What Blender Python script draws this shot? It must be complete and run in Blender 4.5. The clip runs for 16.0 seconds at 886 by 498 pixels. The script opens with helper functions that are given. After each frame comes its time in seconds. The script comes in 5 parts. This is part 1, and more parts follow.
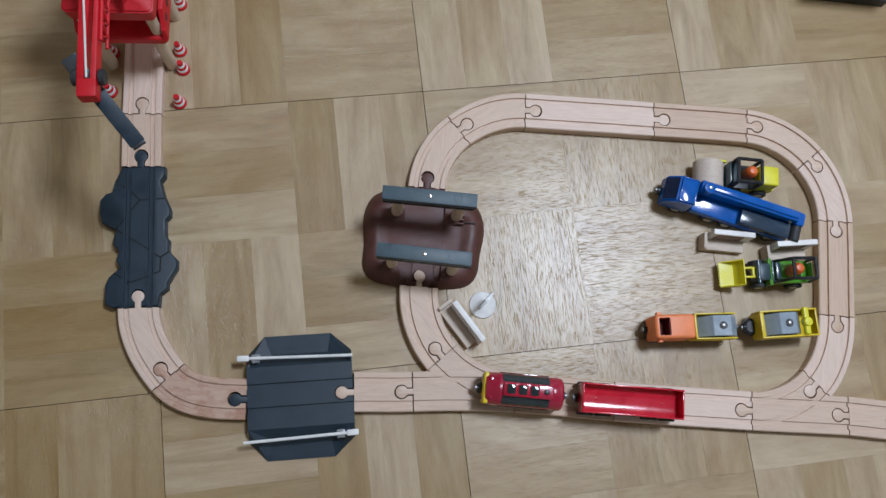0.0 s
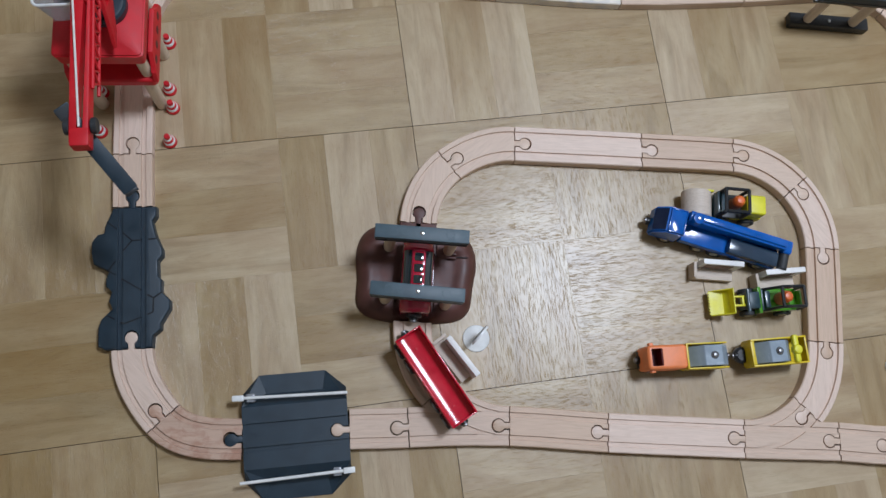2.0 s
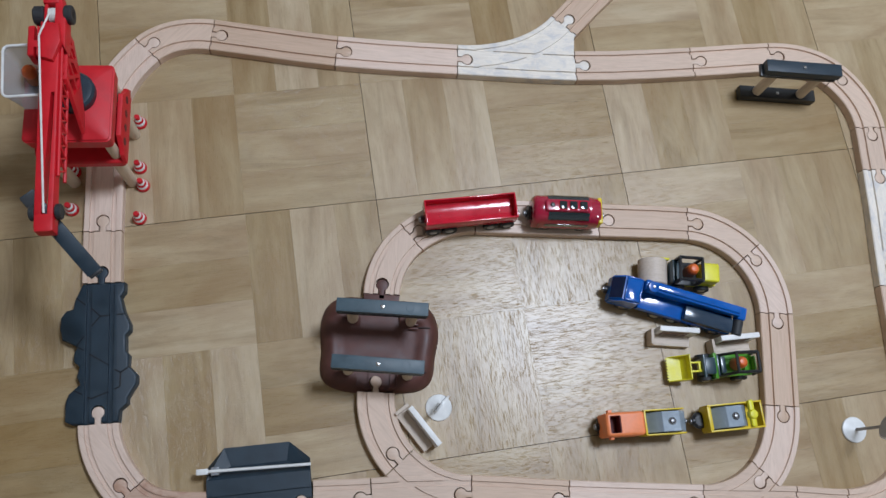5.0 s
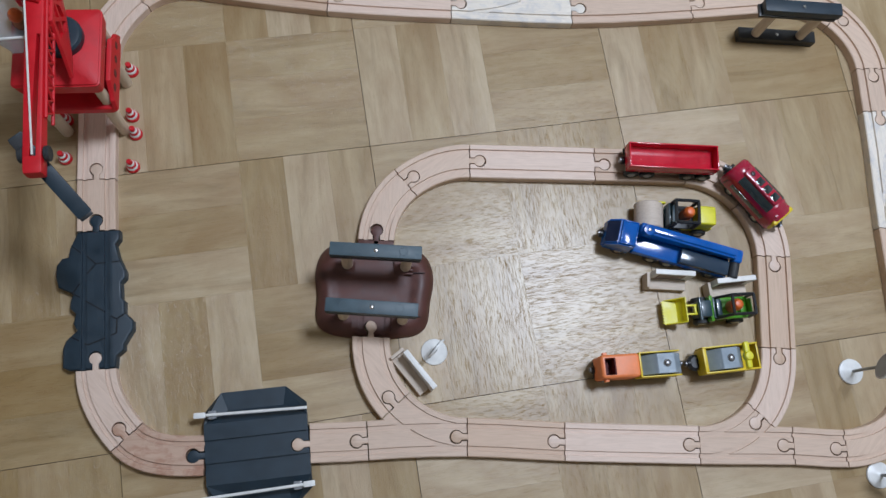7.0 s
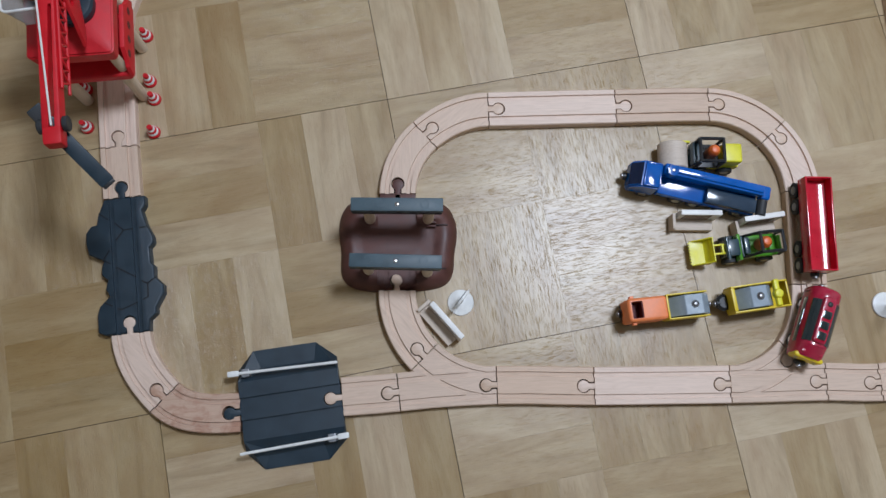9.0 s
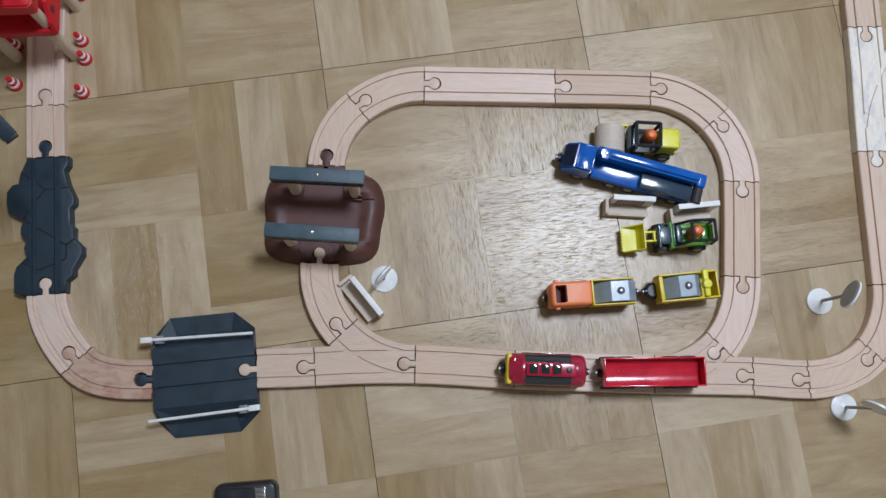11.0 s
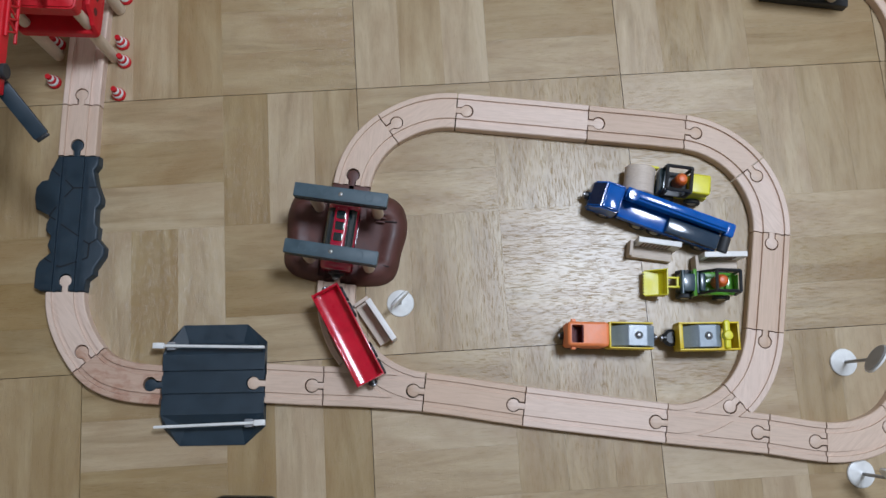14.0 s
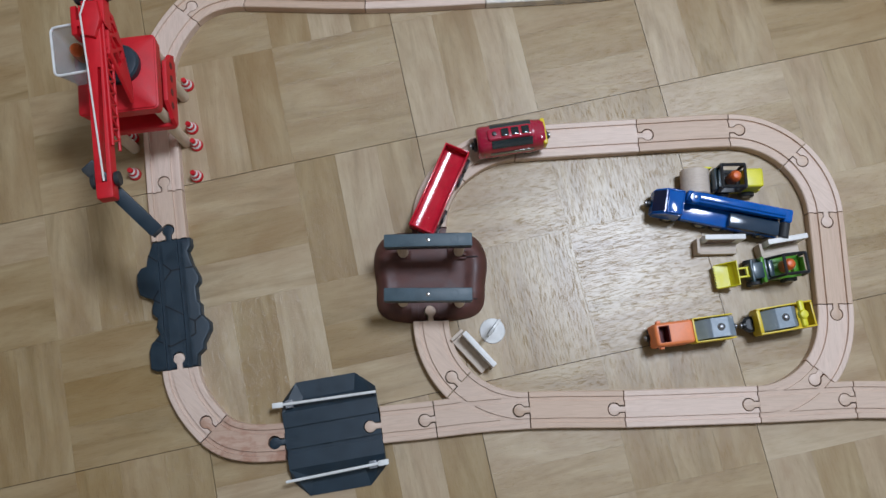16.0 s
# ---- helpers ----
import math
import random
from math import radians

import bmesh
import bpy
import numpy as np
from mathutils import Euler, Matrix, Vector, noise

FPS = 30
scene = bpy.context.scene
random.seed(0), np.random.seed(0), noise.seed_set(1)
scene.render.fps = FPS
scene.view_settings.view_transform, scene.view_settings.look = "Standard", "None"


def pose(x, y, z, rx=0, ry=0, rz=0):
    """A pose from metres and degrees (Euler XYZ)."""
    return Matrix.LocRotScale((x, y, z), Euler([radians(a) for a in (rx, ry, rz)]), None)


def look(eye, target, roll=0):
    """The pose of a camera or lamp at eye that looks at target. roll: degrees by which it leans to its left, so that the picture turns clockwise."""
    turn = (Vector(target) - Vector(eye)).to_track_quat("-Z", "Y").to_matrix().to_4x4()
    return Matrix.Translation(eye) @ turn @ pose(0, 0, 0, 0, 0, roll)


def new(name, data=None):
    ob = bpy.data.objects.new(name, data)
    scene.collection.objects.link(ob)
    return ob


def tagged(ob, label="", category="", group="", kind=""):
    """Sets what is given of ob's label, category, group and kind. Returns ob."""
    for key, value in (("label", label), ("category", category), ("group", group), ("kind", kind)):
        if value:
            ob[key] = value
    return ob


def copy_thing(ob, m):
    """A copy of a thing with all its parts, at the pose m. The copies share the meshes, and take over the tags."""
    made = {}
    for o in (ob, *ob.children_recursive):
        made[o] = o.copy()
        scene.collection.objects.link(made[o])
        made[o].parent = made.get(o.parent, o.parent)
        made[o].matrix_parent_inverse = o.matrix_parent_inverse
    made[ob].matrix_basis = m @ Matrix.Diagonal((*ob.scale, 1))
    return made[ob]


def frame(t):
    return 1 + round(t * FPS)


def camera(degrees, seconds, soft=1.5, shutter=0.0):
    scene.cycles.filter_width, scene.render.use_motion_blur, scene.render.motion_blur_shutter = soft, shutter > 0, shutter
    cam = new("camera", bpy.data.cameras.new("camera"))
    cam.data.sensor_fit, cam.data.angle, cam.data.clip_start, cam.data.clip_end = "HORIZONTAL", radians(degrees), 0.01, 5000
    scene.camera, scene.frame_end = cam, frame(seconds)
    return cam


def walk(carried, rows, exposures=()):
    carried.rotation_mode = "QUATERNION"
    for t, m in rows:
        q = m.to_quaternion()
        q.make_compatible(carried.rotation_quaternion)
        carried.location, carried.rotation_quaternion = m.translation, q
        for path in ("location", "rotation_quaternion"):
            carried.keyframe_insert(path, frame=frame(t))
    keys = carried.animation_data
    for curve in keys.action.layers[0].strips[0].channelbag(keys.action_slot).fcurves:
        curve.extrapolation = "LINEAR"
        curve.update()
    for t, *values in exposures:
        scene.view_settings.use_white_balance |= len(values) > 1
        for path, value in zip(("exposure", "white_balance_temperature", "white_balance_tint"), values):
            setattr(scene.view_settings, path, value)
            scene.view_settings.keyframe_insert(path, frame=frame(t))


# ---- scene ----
cam = camera(56.8, 16.0)
PATH = [
    (0, -0.0778, -0.1681, 0.8282, 12.05, -5.02, -1.39),
    (0.5, -0.0780, -0.1565, 0.8330, 12.20, -5.36, -0.96),
    (1, -0.0722, -0.1524, 0.8300, 12.57, -5.30, -1.69),
    (1.5, -0.0790, -0.1451, 0.8290, 12.75, -5.31, -2.31),
    (2, -0.0838, -0.1437, 0.8375, 12.83, -5.72, -2.57),
    (2.5, -0.0828, -0.1429, 0.8504, 14.07, -6.14, -2.45),
    (3, -0.0855, -0.1314, 0.8586, 16.63, -6.56, -1.80),
    (3.5, -0.0862, -0.1145, 0.8694, 16.75, -6.79, -1.31),
    (4, -0.0760, -0.1213, 0.8688, 16.90, -6.69, -2.04),
    (6.3, -0.0403, -0.1404, 0.8704, 15.37, -5.04, -3.78),
    (6.5, -0.0406, -0.1497, 0.8672, 15.70, -5.02, -3.80),
    (7, -0.0377, -0.1519, 0.8621, 14.11, -5.23, -3.76),
    (7.5, -0.0119, -0.1624, 0.8757, 11.40, -4.52, -4.02),
    (8, -0.0274, -0.1526, 0.8753, 11.23, -4.12, -3.80),
    (8.5, -0.0355, -0.1473, 0.8711, 11.34, -2.44, -3.86),
    (9, -0.0261, -0.1518, 0.8624, 10.77, -2.36, -5.79),
    (9.5, -0.0026, -0.1661, 0.8449, 9.56, -2.24, -6.66),
    (10, 0.0136, -0.1709, 0.8326, 9.79, -1.89, -4.88),
    (10.2, 0.0241, -0.1699, 0.8449, 10.01, -2.30, -4.42),
    (12.3, 0.0860, -0.1691, 0.8497, 9.83, -1.19, -1.72),
    (12.5, 0.0832, -0.1713, 0.8510, 10.14, -1.07, -1.53),
    (13, 0.0854, -0.1613, 0.8508, 10.39, -1.12, -1.21),
    (13.5, 0.0797, -0.1595, 0.8450, 11.02, -1.08, 0.10),
    (14, 0.0711, -0.1573, 0.8426, 11.03, -0.98, 1.69),
    (14.5, 0.0427, -0.1459, 0.8440, 10.67, -0.52, 2.19),
    (15, 0.0137, -0.1405, 0.8591, 10.61, -0.07, -2.32),
    (15.5, -0.0029, -0.1306, 0.8765, 10.88, 0.41, -4.96),
    (16, -0.0174, -0.1368, 0.9015, 11.51, 0.58, -6.96),
]
walk(cam, [(t, pose(x, y, z, rx, ry, rz)) for t, x, y, z, rx, ry, rz in PATH])

# ---- world and light ----
world = bpy.data.worlds.new("room_air")
scene.world = world
world.use_nodes = True
world.node_tree.nodes["Background"].inputs[0].default_value = (0.9, 0.93, 1.0, 1)
world.node_tree.nodes["Background"].inputs[1].default_value = 0.05

LAMP = (0.75, 0.46, 2.45)
lamp_data = bpy.data.lights.new("ceiling_lamp_light", "AREA")
lamp_data.shape, lamp_data.size, lamp_data.energy = "DISK", 0.5, 44.5
lamp_data.color = (0.87, 1.0, 1.22)
lamp_light = new("ceiling_lamp_light", lamp_data)
lamp_light.matrix_basis = look(LAMP, (LAMP[0], LAMP[1], 0))


# ---- materials ----
def nodes_of(name):
    m = bpy.data.materials.new(name)
    m.use_nodes = True
    return m, m.node_tree.nodes, m.node_tree.links, m.node_tree.nodes["Principled BSDF"]


def mapped(n, l, scale, random_shift=False):
    tc, mp = n.new("ShaderNodeTexCoord"), n.new("ShaderNodeMapping")
    mp.inputs["Scale"].default_value = scale
    l.new(tc.outputs["Object"], mp.inputs["Vector"])
    if random_shift:
        oi, mul = n.new("ShaderNodeObjectInfo"), n.new("ShaderNodeVectorMath")
        mul.operation = "SCALE"
        mul.inputs[0].default_value = (37.0, 91.0, 53.0)
        l.new(oi.outputs["Random"], mul.inputs["Scale"])
        l.new(mul.outputs[0], mp.inputs["Location"])
    return mp


def noise_tex(n, l, vec, scale, detail=4, rough=0.55, distort=0.0):
    t = n.new("ShaderNodeTexNoise")
    t.inputs["Scale"].default_value, t.inputs["Detail"].default_value = scale, detail
    t.inputs["Roughness"].default_value, t.inputs["Distortion"].default_value = rough, distort
    l.new(vec.outputs[0], t.inputs["Vector"])
    return t


def ramp(n, l, src, stops):
    r = n.new("ShaderNodeValToRGB")
    e = r.color_ramp.elements
    while len(e) < len(stops):
        e.new(0.5)
    for k, (p, c) in zip(e, stops):
        k.position, k.color = p, (*c, 1)
    l.new(src, r.inputs[0])
    return r


def mixed(n, l, a, b, fac, kind="MIX"):
    m = n.new("ShaderNodeMix")
    m.data_type, m.blend_type = "RGBA", kind
    for sock, v in ((m.inputs[0], fac), (m.inputs[6], a), (m.inputs[7], b)):
        if hasattr(v, "links"):
            l.new(v, sock)
        else:
            sock.default_value = v if isinstance(v, float) else (*v, 1)
    return m.outputs[2]


def bumped(n, l, b, src, strength, distance):
    k = n.new("ShaderNodeBump")
    k.inputs["Strength"].default_value, k.inputs["Distance"].default_value = strength, distance
    l.new(src, k.inputs["Height"])
    l.new(k.outputs[0], b.inputs["Normal"])


def plain(name, color, rough=0.4, metal=0.0, wear=0.12, bump=0.1, scale=60, coat=0.0, coat_rough=0.05):
    """Paint, plastic or metal with blotches, fine grain and uneven gloss."""
    m, n, l, b = nodes_of(name)
    mp = mapped(n, l, (1, 1, 1), True)
    big, fine = noise_tex(n, l, mp, scale, 3), noise_tex(n, l, mp, scale * 22, 3)
    dark = tuple(c * (1 - wear) for c in color)
    lite = tuple(min(1, c * (1 + wear) + wear * 0.02) for c in color)
    c1 = ramp(n, l, big.outputs[0], [(0.3, dark), (0.7, lite)]).outputs[0]
    l.new(mixed(n, l, c1, tuple(c * 0.8 for c in color), ramp(n, l, fine.outputs[0], [(0.55, (0, 0, 0)), (0.8, (0.5, 0.5, 0.5))]).outputs[0]), b.inputs["Base Color"])
    l.new(ramp(n, l, big.outputs[0], [(0.25, (rough * 0.8,) * 3), (0.75, (min(1, rough * 1.25),) * 3)]).outputs[0], b.inputs["Roughness"])
    b.inputs["Metallic"].default_value, b.inputs["Coat Weight"].default_value = metal, coat
    b.inputs["Coat Roughness"].default_value = coat_rough
    bumped(n, l, b, fine.outputs[0], bump, 0.0004)
    return m


def wood(name, base, dark, rough=0.55, grain=1.0, spread=0.12, along=(6, 60, 60), bump=0.06, stain=None):
    """Sawn wood with grain along the thing's x axis, each piece of its own tone."""
    m, n, l, b = nodes_of(name)
    mp = mapped(n, l, along, True)
    flow, pores = noise_tex(n, l, mp, 2.2, 5, 0.6, 1.2), noise_tex(n, l, mp, 11, 4, 0.7, 0.4)
    c = ramp(n, l, flow.outputs[0], [(0.25, dark), (0.5, base), (0.8, tuple(min(1, v * 1.12) for v in base))]).outputs[0]
    c = mixed(n, l, c, tuple(v * 0.62 for v in dark), ramp(n, l, pores.outputs[0], [(0.56, (0, 0, 0)), (0.78, (0.55 * grain,) * 3)]).outputs[0])
    if stain:
        blot = noise_tex(n, l, mapped(n, l, (1, 1.6, 1), True), 55, 5, 0.62, 0.6)
        c = mixed(n, l, c, stain, ramp(n, l, blot.outputs[0], [(0.47, (0, 0, 0)), (0.66, (0.8, 0.8, 0.8))]).outputs[0])
    oi, hsv = n.new("ShaderNodeObjectInfo"), n.new("ShaderNodeHueSaturation")
    mr = n.new("ShaderNodeMapRange")
    mr.inputs["To Min"].default_value, mr.inputs["To Max"].default_value = 1 - spread, 1 + spread
    l.new(oi.outputs["Random"], mr.inputs["Value"])
    l.new(mr.outputs[0], hsv.inputs["Value"])
    l.new(c, hsv.inputs["Color"])
    l.new(hsv.outputs[0], b.inputs["Base Color"])
    b.inputs["Roughness"].default_value = rough
    bumped(n, l, b, pores.outputs[0], bump, 0.0006)
    return m


def parquet(name, islands, value=(0.90, 1.08), chroma=(1.06, 0.94)):
    """Satin oak-look planks: broad tone per plank, flowing figure, short dark pores pressed into the surface."""
    m, n, l, b = nodes_of(name)
    flow = noise_tex(n, l, mapped(n, l, (4, 30, 30), True), 1.5, 5, 0.6, 0.9)
    pores = noise_tex(n, l, mapped(n, l, (90, 2100, 2100), True), 1.0, 2, 0.55, 0.35)
    fine = noise_tex(n, l, mapped(n, l, (45, 700, 700), True), 1.0, 3, 0.6, 0.2)
    cloud = noise_tex(n, l, mapped(n, l, (10, 24, 10), True), 1.0, 4, 0.6, 0.5)
    c = ramp(n, l, flow.outputs[0], [(0.25, (0.257, 0.170, 0.073)), (0.48, (0.395, 0.282, 0.147)), (0.78, (0.498, 0.378, 0.218))]).outputs[0]
    c = mixed(n, l, c, (0.285, 0.162, 0.062), ramp(n, l, cloud.outputs[0], [(0.42, (0, 0, 0)), (0.78, (0.65, 0.65, 0.65))]).outputs[0])
    c = mixed(n, l, c, (0.48, 0.385, 0.240), ramp(n, l, cloud.outputs[0], [(0.2, (0.5, 0.5, 0.5)), (0.42, (0, 0, 0))]).outputs[0])
    dark = ramp(n, l, pores.outputs[0], [(0.60, (0, 0, 0)), (0.70, (0.16, 0.16, 0.16))])
    c = mixed(n, l, c, (0.12, 0.088, 0.058), dark.outputs[0])
    c = mixed(n, l, c, (0.24, 0.17, 0.10), ramp(n, l, fine.outputs[0], [(0.5, (0, 0, 0)), (0.75, (0.2, 0.2, 0.2))]).outputs[0])
    hsv, mr, sat = n.new("ShaderNodeHueSaturation"), n.new("ShaderNodeMapRange"), n.new("ShaderNodeMapRange")
    src = n.new("ShaderNodeNewGeometry").outputs["Random Per Island"] if islands else n.new("ShaderNodeObjectInfo").outputs["Random"]
    mr.inputs["To Min"].default_value, mr.inputs["To Max"].default_value = value
    sat.inputs["To Min"].default_value, sat.inputs["To Max"].default_value = chroma
    l.new(src, mr.inputs["Value"]), l.new(src, sat.inputs["Value"])
    l.new(mr.outputs[0], hsv.inputs["Value"]), l.new(sat.outputs[0], hsv.inputs["Saturation"])
    l.new(c, hsv.inputs["Color"])
    l.new(hsv.outputs[0], b.inputs["Base Color"])
    b.inputs["Specular IOR Level"].default_value = 0.4
    b.inputs["Coat Roughness"].default_value, b.inputs["Coat IOR"].default_value = 0.31, 1.47
    l.new(ramp(n, l, pores.outputs[0], [(0.57, (0.82, 0.82, 0.82)), (0.64, (0.2, 0.2, 0.2))]).outputs[0], b.inputs["Coat Weight"])
    l.new(ramp(n, l, pores.outputs[0], [(0.57, (0.45, 0.45, 0.45)), (0.65, (0.75, 0.75, 0.75))]).outputs[0], b.inputs["Roughness"])
    press = ramp(n, l, pores.outputs[0], [(0.57, (1, 1, 1)), (0.66, (0, 0, 0))])
    bumped(n, l, b, press.outputs[0], 0.3, 0.0004)
    l.new(b.inputs["Normal"].links[0].from_socket, b.inputs["Coat Normal"])
    return m


M_PLANK = parquet("oak_parquet", False)
M_PLANK_PALE = parquet("pale_oak_parquet", False, (1.12, 1.23), (0.90, 0.82))
M_PLANK_BROWN = parquet("brown_oak_parquet", False, (0.83, 0.92), (1.14, 1.04))
M_PLANK_FAR = parquet("oak_parquet_far", True, (0.75, 1.25), (1.12, 0.84))
M_UNDER = plain("dark_joint", (0.05, 0.033, 0.02), 0.8)
M_WALL = plain("wall_paint", (0.72, 0.70, 0.66), 0.85, scale=6)
M_CEIL = plain("ceiling_paint", (0.8, 0.8, 0.78), 0.9, scale=6)
M_BEECH = wood("beech_track", (0.64, 0.475, 0.365), (0.56, 0.40, 0.295), 0.5, 0.3, 0.05, (14, 160, 160))
M_BEECH_LIGHT = wood("light_beech_track", (0.71, 0.545, 0.445), (0.63, 0.465, 0.36), 0.5, 0.25, 0.03, (14, 160, 160))
M_BEECH_TAN = wood("tan_beech_track", (0.585, 0.415, 0.30), (0.50, 0.34, 0.235), 0.5, 0.4, 0.04, (12, 190, 190))
M_BEECH_RED = wood("reddish_beech_track", (0.55, 0.375, 0.28), (0.47, 0.30, 0.215), 0.5, 0.3, 0.03, (14, 160, 160), stain=(0.40, 0.20, 0.13))
M_BIRCH = wood("pale_birch_track", (0.78, 0.71, 0.62), (0.69, 0.61, 0.51), 0.5, 0.35, 0.04, (14, 160, 160), stain=(0.56, 0.54, 0.53))
M_DOWEL = wood("dowel_wood", (0.64, 0.52, 0.39), (0.52, 0.40, 0.28), 0.55, 0.5, 0.05, (160, 160, 14))
M_BLOCK = wood("block_wood", (0.62, 0.52, 0.43), (0.50, 0.40, 0.31), 0.6, 0.5, 0.06, (20, 200, 200))
M_PALE = plain("white_lacquered_wood", (0.82, 0.80, 0.77), 0.45)
M_SLATE = plain("slate_blue_plastic", (0.011, 0.0265, 0.0415), 0.46, wear=0.14)
M_SLATE_LINE = plain("slate_groove", (0.004, 0.006, 0.009), 0.7)
M_BEAM = plain("grey_blue_painted_beam", (0.050, 0.084, 0.104), 0.48, wear=0.2)
M_BLACK = plain("black_plastic", (0.012, 0.013, 0.015), 0.38)
M_TYRE = plain("dark_grey_rubber", (0.022, 0.024, 0.027), 0.6)
M_BROWN = plain("brown_plastic", (0.088, 0.029, 0.022), 0.52, wear=0.2)
M_DEEPBROWN = plain("dark_brown_groove_shade", (0.020, 0.007, 0.006), 0.7)
M_CRANE = plain("crane_red_plastic", (0.58, 0.004, 0.013), 0.5)
M_TRAIN = plain("train_red_paint", (0.38, 0.008, 0.038), 0.22, coat=0.5)
M_WAGON = plain("wagon_red_plastic", (0.57, 0.009, 0.030), 0.14, bump=0.02)
M_YELLOW = plain("yellow_plastic", (0.72, 0.52, 0.012), 0.38)
M_LEMON = plain("lemon_yellow_plastic", (0.72, 0.66, 0.015), 0.4)
M_ORANGE = plain("orange_plastic", (0.84, 0.23, 0.075), 0.42)
M_HELMET = plain("orange_helmet", (0.75, 0.14, 0.02), 0.4)
M_BLUE = plain("blue_metallic_paint", (0.002, 0.100, 0.41), 0.12, bump=0.02)
M_BLUE_DK = plain("dark_blue_grey_paint", (0.028, 0.05, 0.08), 0.14, bump=0.02)
M_NAVY = plain("dark_navy_glazing", (0.002, 0.010, 0.040), 0.2)
M_GREEN = plain("green_lacquer", (0.075, 0.30, 0.02), 0.2, coat=0.8, bump=0.03)
M_GREEN_DK = plain("dark_green_blue_paint", (0.012, 0.04, 0.055), 0.3, coat=0.4)
M_LOAD = plain("grey_painted_block", (0.27, 0.325, 0.375), 0.24, wear=0.15)
M_STEEL = plain("bright_steel", (0.62, 0.62, 0.62), 0.22, metal=1.0)
M_DULL = plain("dull_steel", (0.30, 0.30, 0.31), 0.4, metal=1.0)
M_WHITE = plain("white_plastic", (0.78, 0.78, 0.76), 0.35)
M_SIGNBACK = plain("grey_sign_back", (0.34, 0.34, 0.34), 0.45)
M_CREAM = plain("cream_hub", (0.55, 0.50, 0.36), 0.5)
M_GLASSY = plain("dark_window_paint", (0.012, 0.022, 0.026), 0.08, coat=0.8)
# dark red for the loco seam; also paints the shade in holes and lorry cab
M_DEEPRED = plain("dark_red_seam_and_shade", (0.10, 0.008, 0.008), 0.6)
M_STRIPE = plain("printed_brown_stripe", (0.20, 0.11, 0.08), 0.6)
M_STRING = plain("white_cord", (0.75, 0.73, 0.68), 0.8)
M_SKIN = plain("tan_toy_wood", (0.45, 0.16, 0.07), 0.5)


def clear_plastic():
    m, n, l, b = nodes_of("frosted_clear_plastic")
    b.inputs["Base Color"].default_value = (0.86, 0.88, 0.92, 1)
    b.inputs["Roughness"].default_value = 0.22
    b.inputs["Transmission Weight"].default_value = 0.72
    return m


M_CLEAR = clear_plastic()


# ---- mesh helpers ----
def mesh_of(name, bm, material, smooth=True):
    bmesh.ops.recalc_face_normals(bm, faces=bm.faces)
    me = bpy.data.meshes.new(name)
    bm.to_mesh(me)
    bm.free()
    me.materials.append(material)
    if smooth:
        me.polygons.foreach_set("use_smooth", [True] * len(me.polygons))
        me.set_sharp_from_angle(angle=radians(32))
    return me


def part(name, bm, material, parent=None, label="", m=None):
    ob = new(name, mesh_of(name, bm, material))
    if parent is not None:
        ob.parent = parent
    if m is not None:
        ob.matrix_basis = m
    return tagged(ob, label)


def thing(name, m, label, category, group="", kind=""):
    ob = new(name)
    ob.empty_display_size = 0.01
    ob.matrix_basis = m
    return tagged(ob, label, category, group, kind)


def box(x0, x1, y0, y1, z0, z1, bevel=0.0006, seg=2, bm=None):
    b = bmesh.new()
    bmesh.ops.create_cube(b, size=1)
    for v in b.verts:
        v.co = ((x0 + x1) / 2 + v.co.x * (x1 - x0), (y0 + y1) / 2 + v.co.y * (y1 - y0), (z0 + z1) / 2 + v.co.z * (z1 - z0))
    if bevel:
        bmesh.ops.bevel(b, geom=b.edges[:], offset=bevel, segments=seg, profile=0.6, affect="EDGES", clamp_overlap=True)
    return joined(bm, b)


def joined(bm, b):
    if bm is None:
        return b
    tmp = bpy.data.meshes.new("tmp")
    b.to_mesh(tmp)
    b.free()
    bm.from_mesh(tmp)
    bpy.data.meshes.remove(tmp)
    return bm


def spun(profile, m=None, n=28, bm=None):
    """A turned solid from (radius, height) pairs round the z axis."""
    b = bmesh.new()
    rings = [[b.verts.new((r * math.cos(2 * math.pi * k / n), r * math.sin(2 * math.pi * k / n), z)) for k in range(n)] if r > 1e-6 else [b.verts.new((0, 0, z))] for r, z in profile]
    for a, c in zip(rings, rings[1:]):
        for k in range(n):
            quad = [a[k % len(a)], a[(k + 1) % len(a)], c[(k + 1) % len(c)], c[k % len(c)]]
            quad = [v for i, v in enumerate(quad) if v not in quad[:i]]
            if len(quad) > 2:
                b.faces.new(quad)
    for ring in (rings[0], rings[-1]):
        if len(ring) > 1:
            b.faces.new(ring)
    if m is not None:
        b.transform(m)
    return joined(bm, b)


def rod(a, c, r, n=16, bevel=0.0, bm=None):
    """A round bar from a to c."""
    a, c = Vector(a), Vector(c)
    q = (c - a).to_track_quat("Z", "Y").to_matrix().to_4x4()
    h = (c - a).length
    e = bevel or min(r, h) * 0.15
    return spun([(0, 0), (r - e, 0), (r, e), (r, h - e), (r - e, h), (0, h)], Matrix.Translation(a) @ q, n, bm)


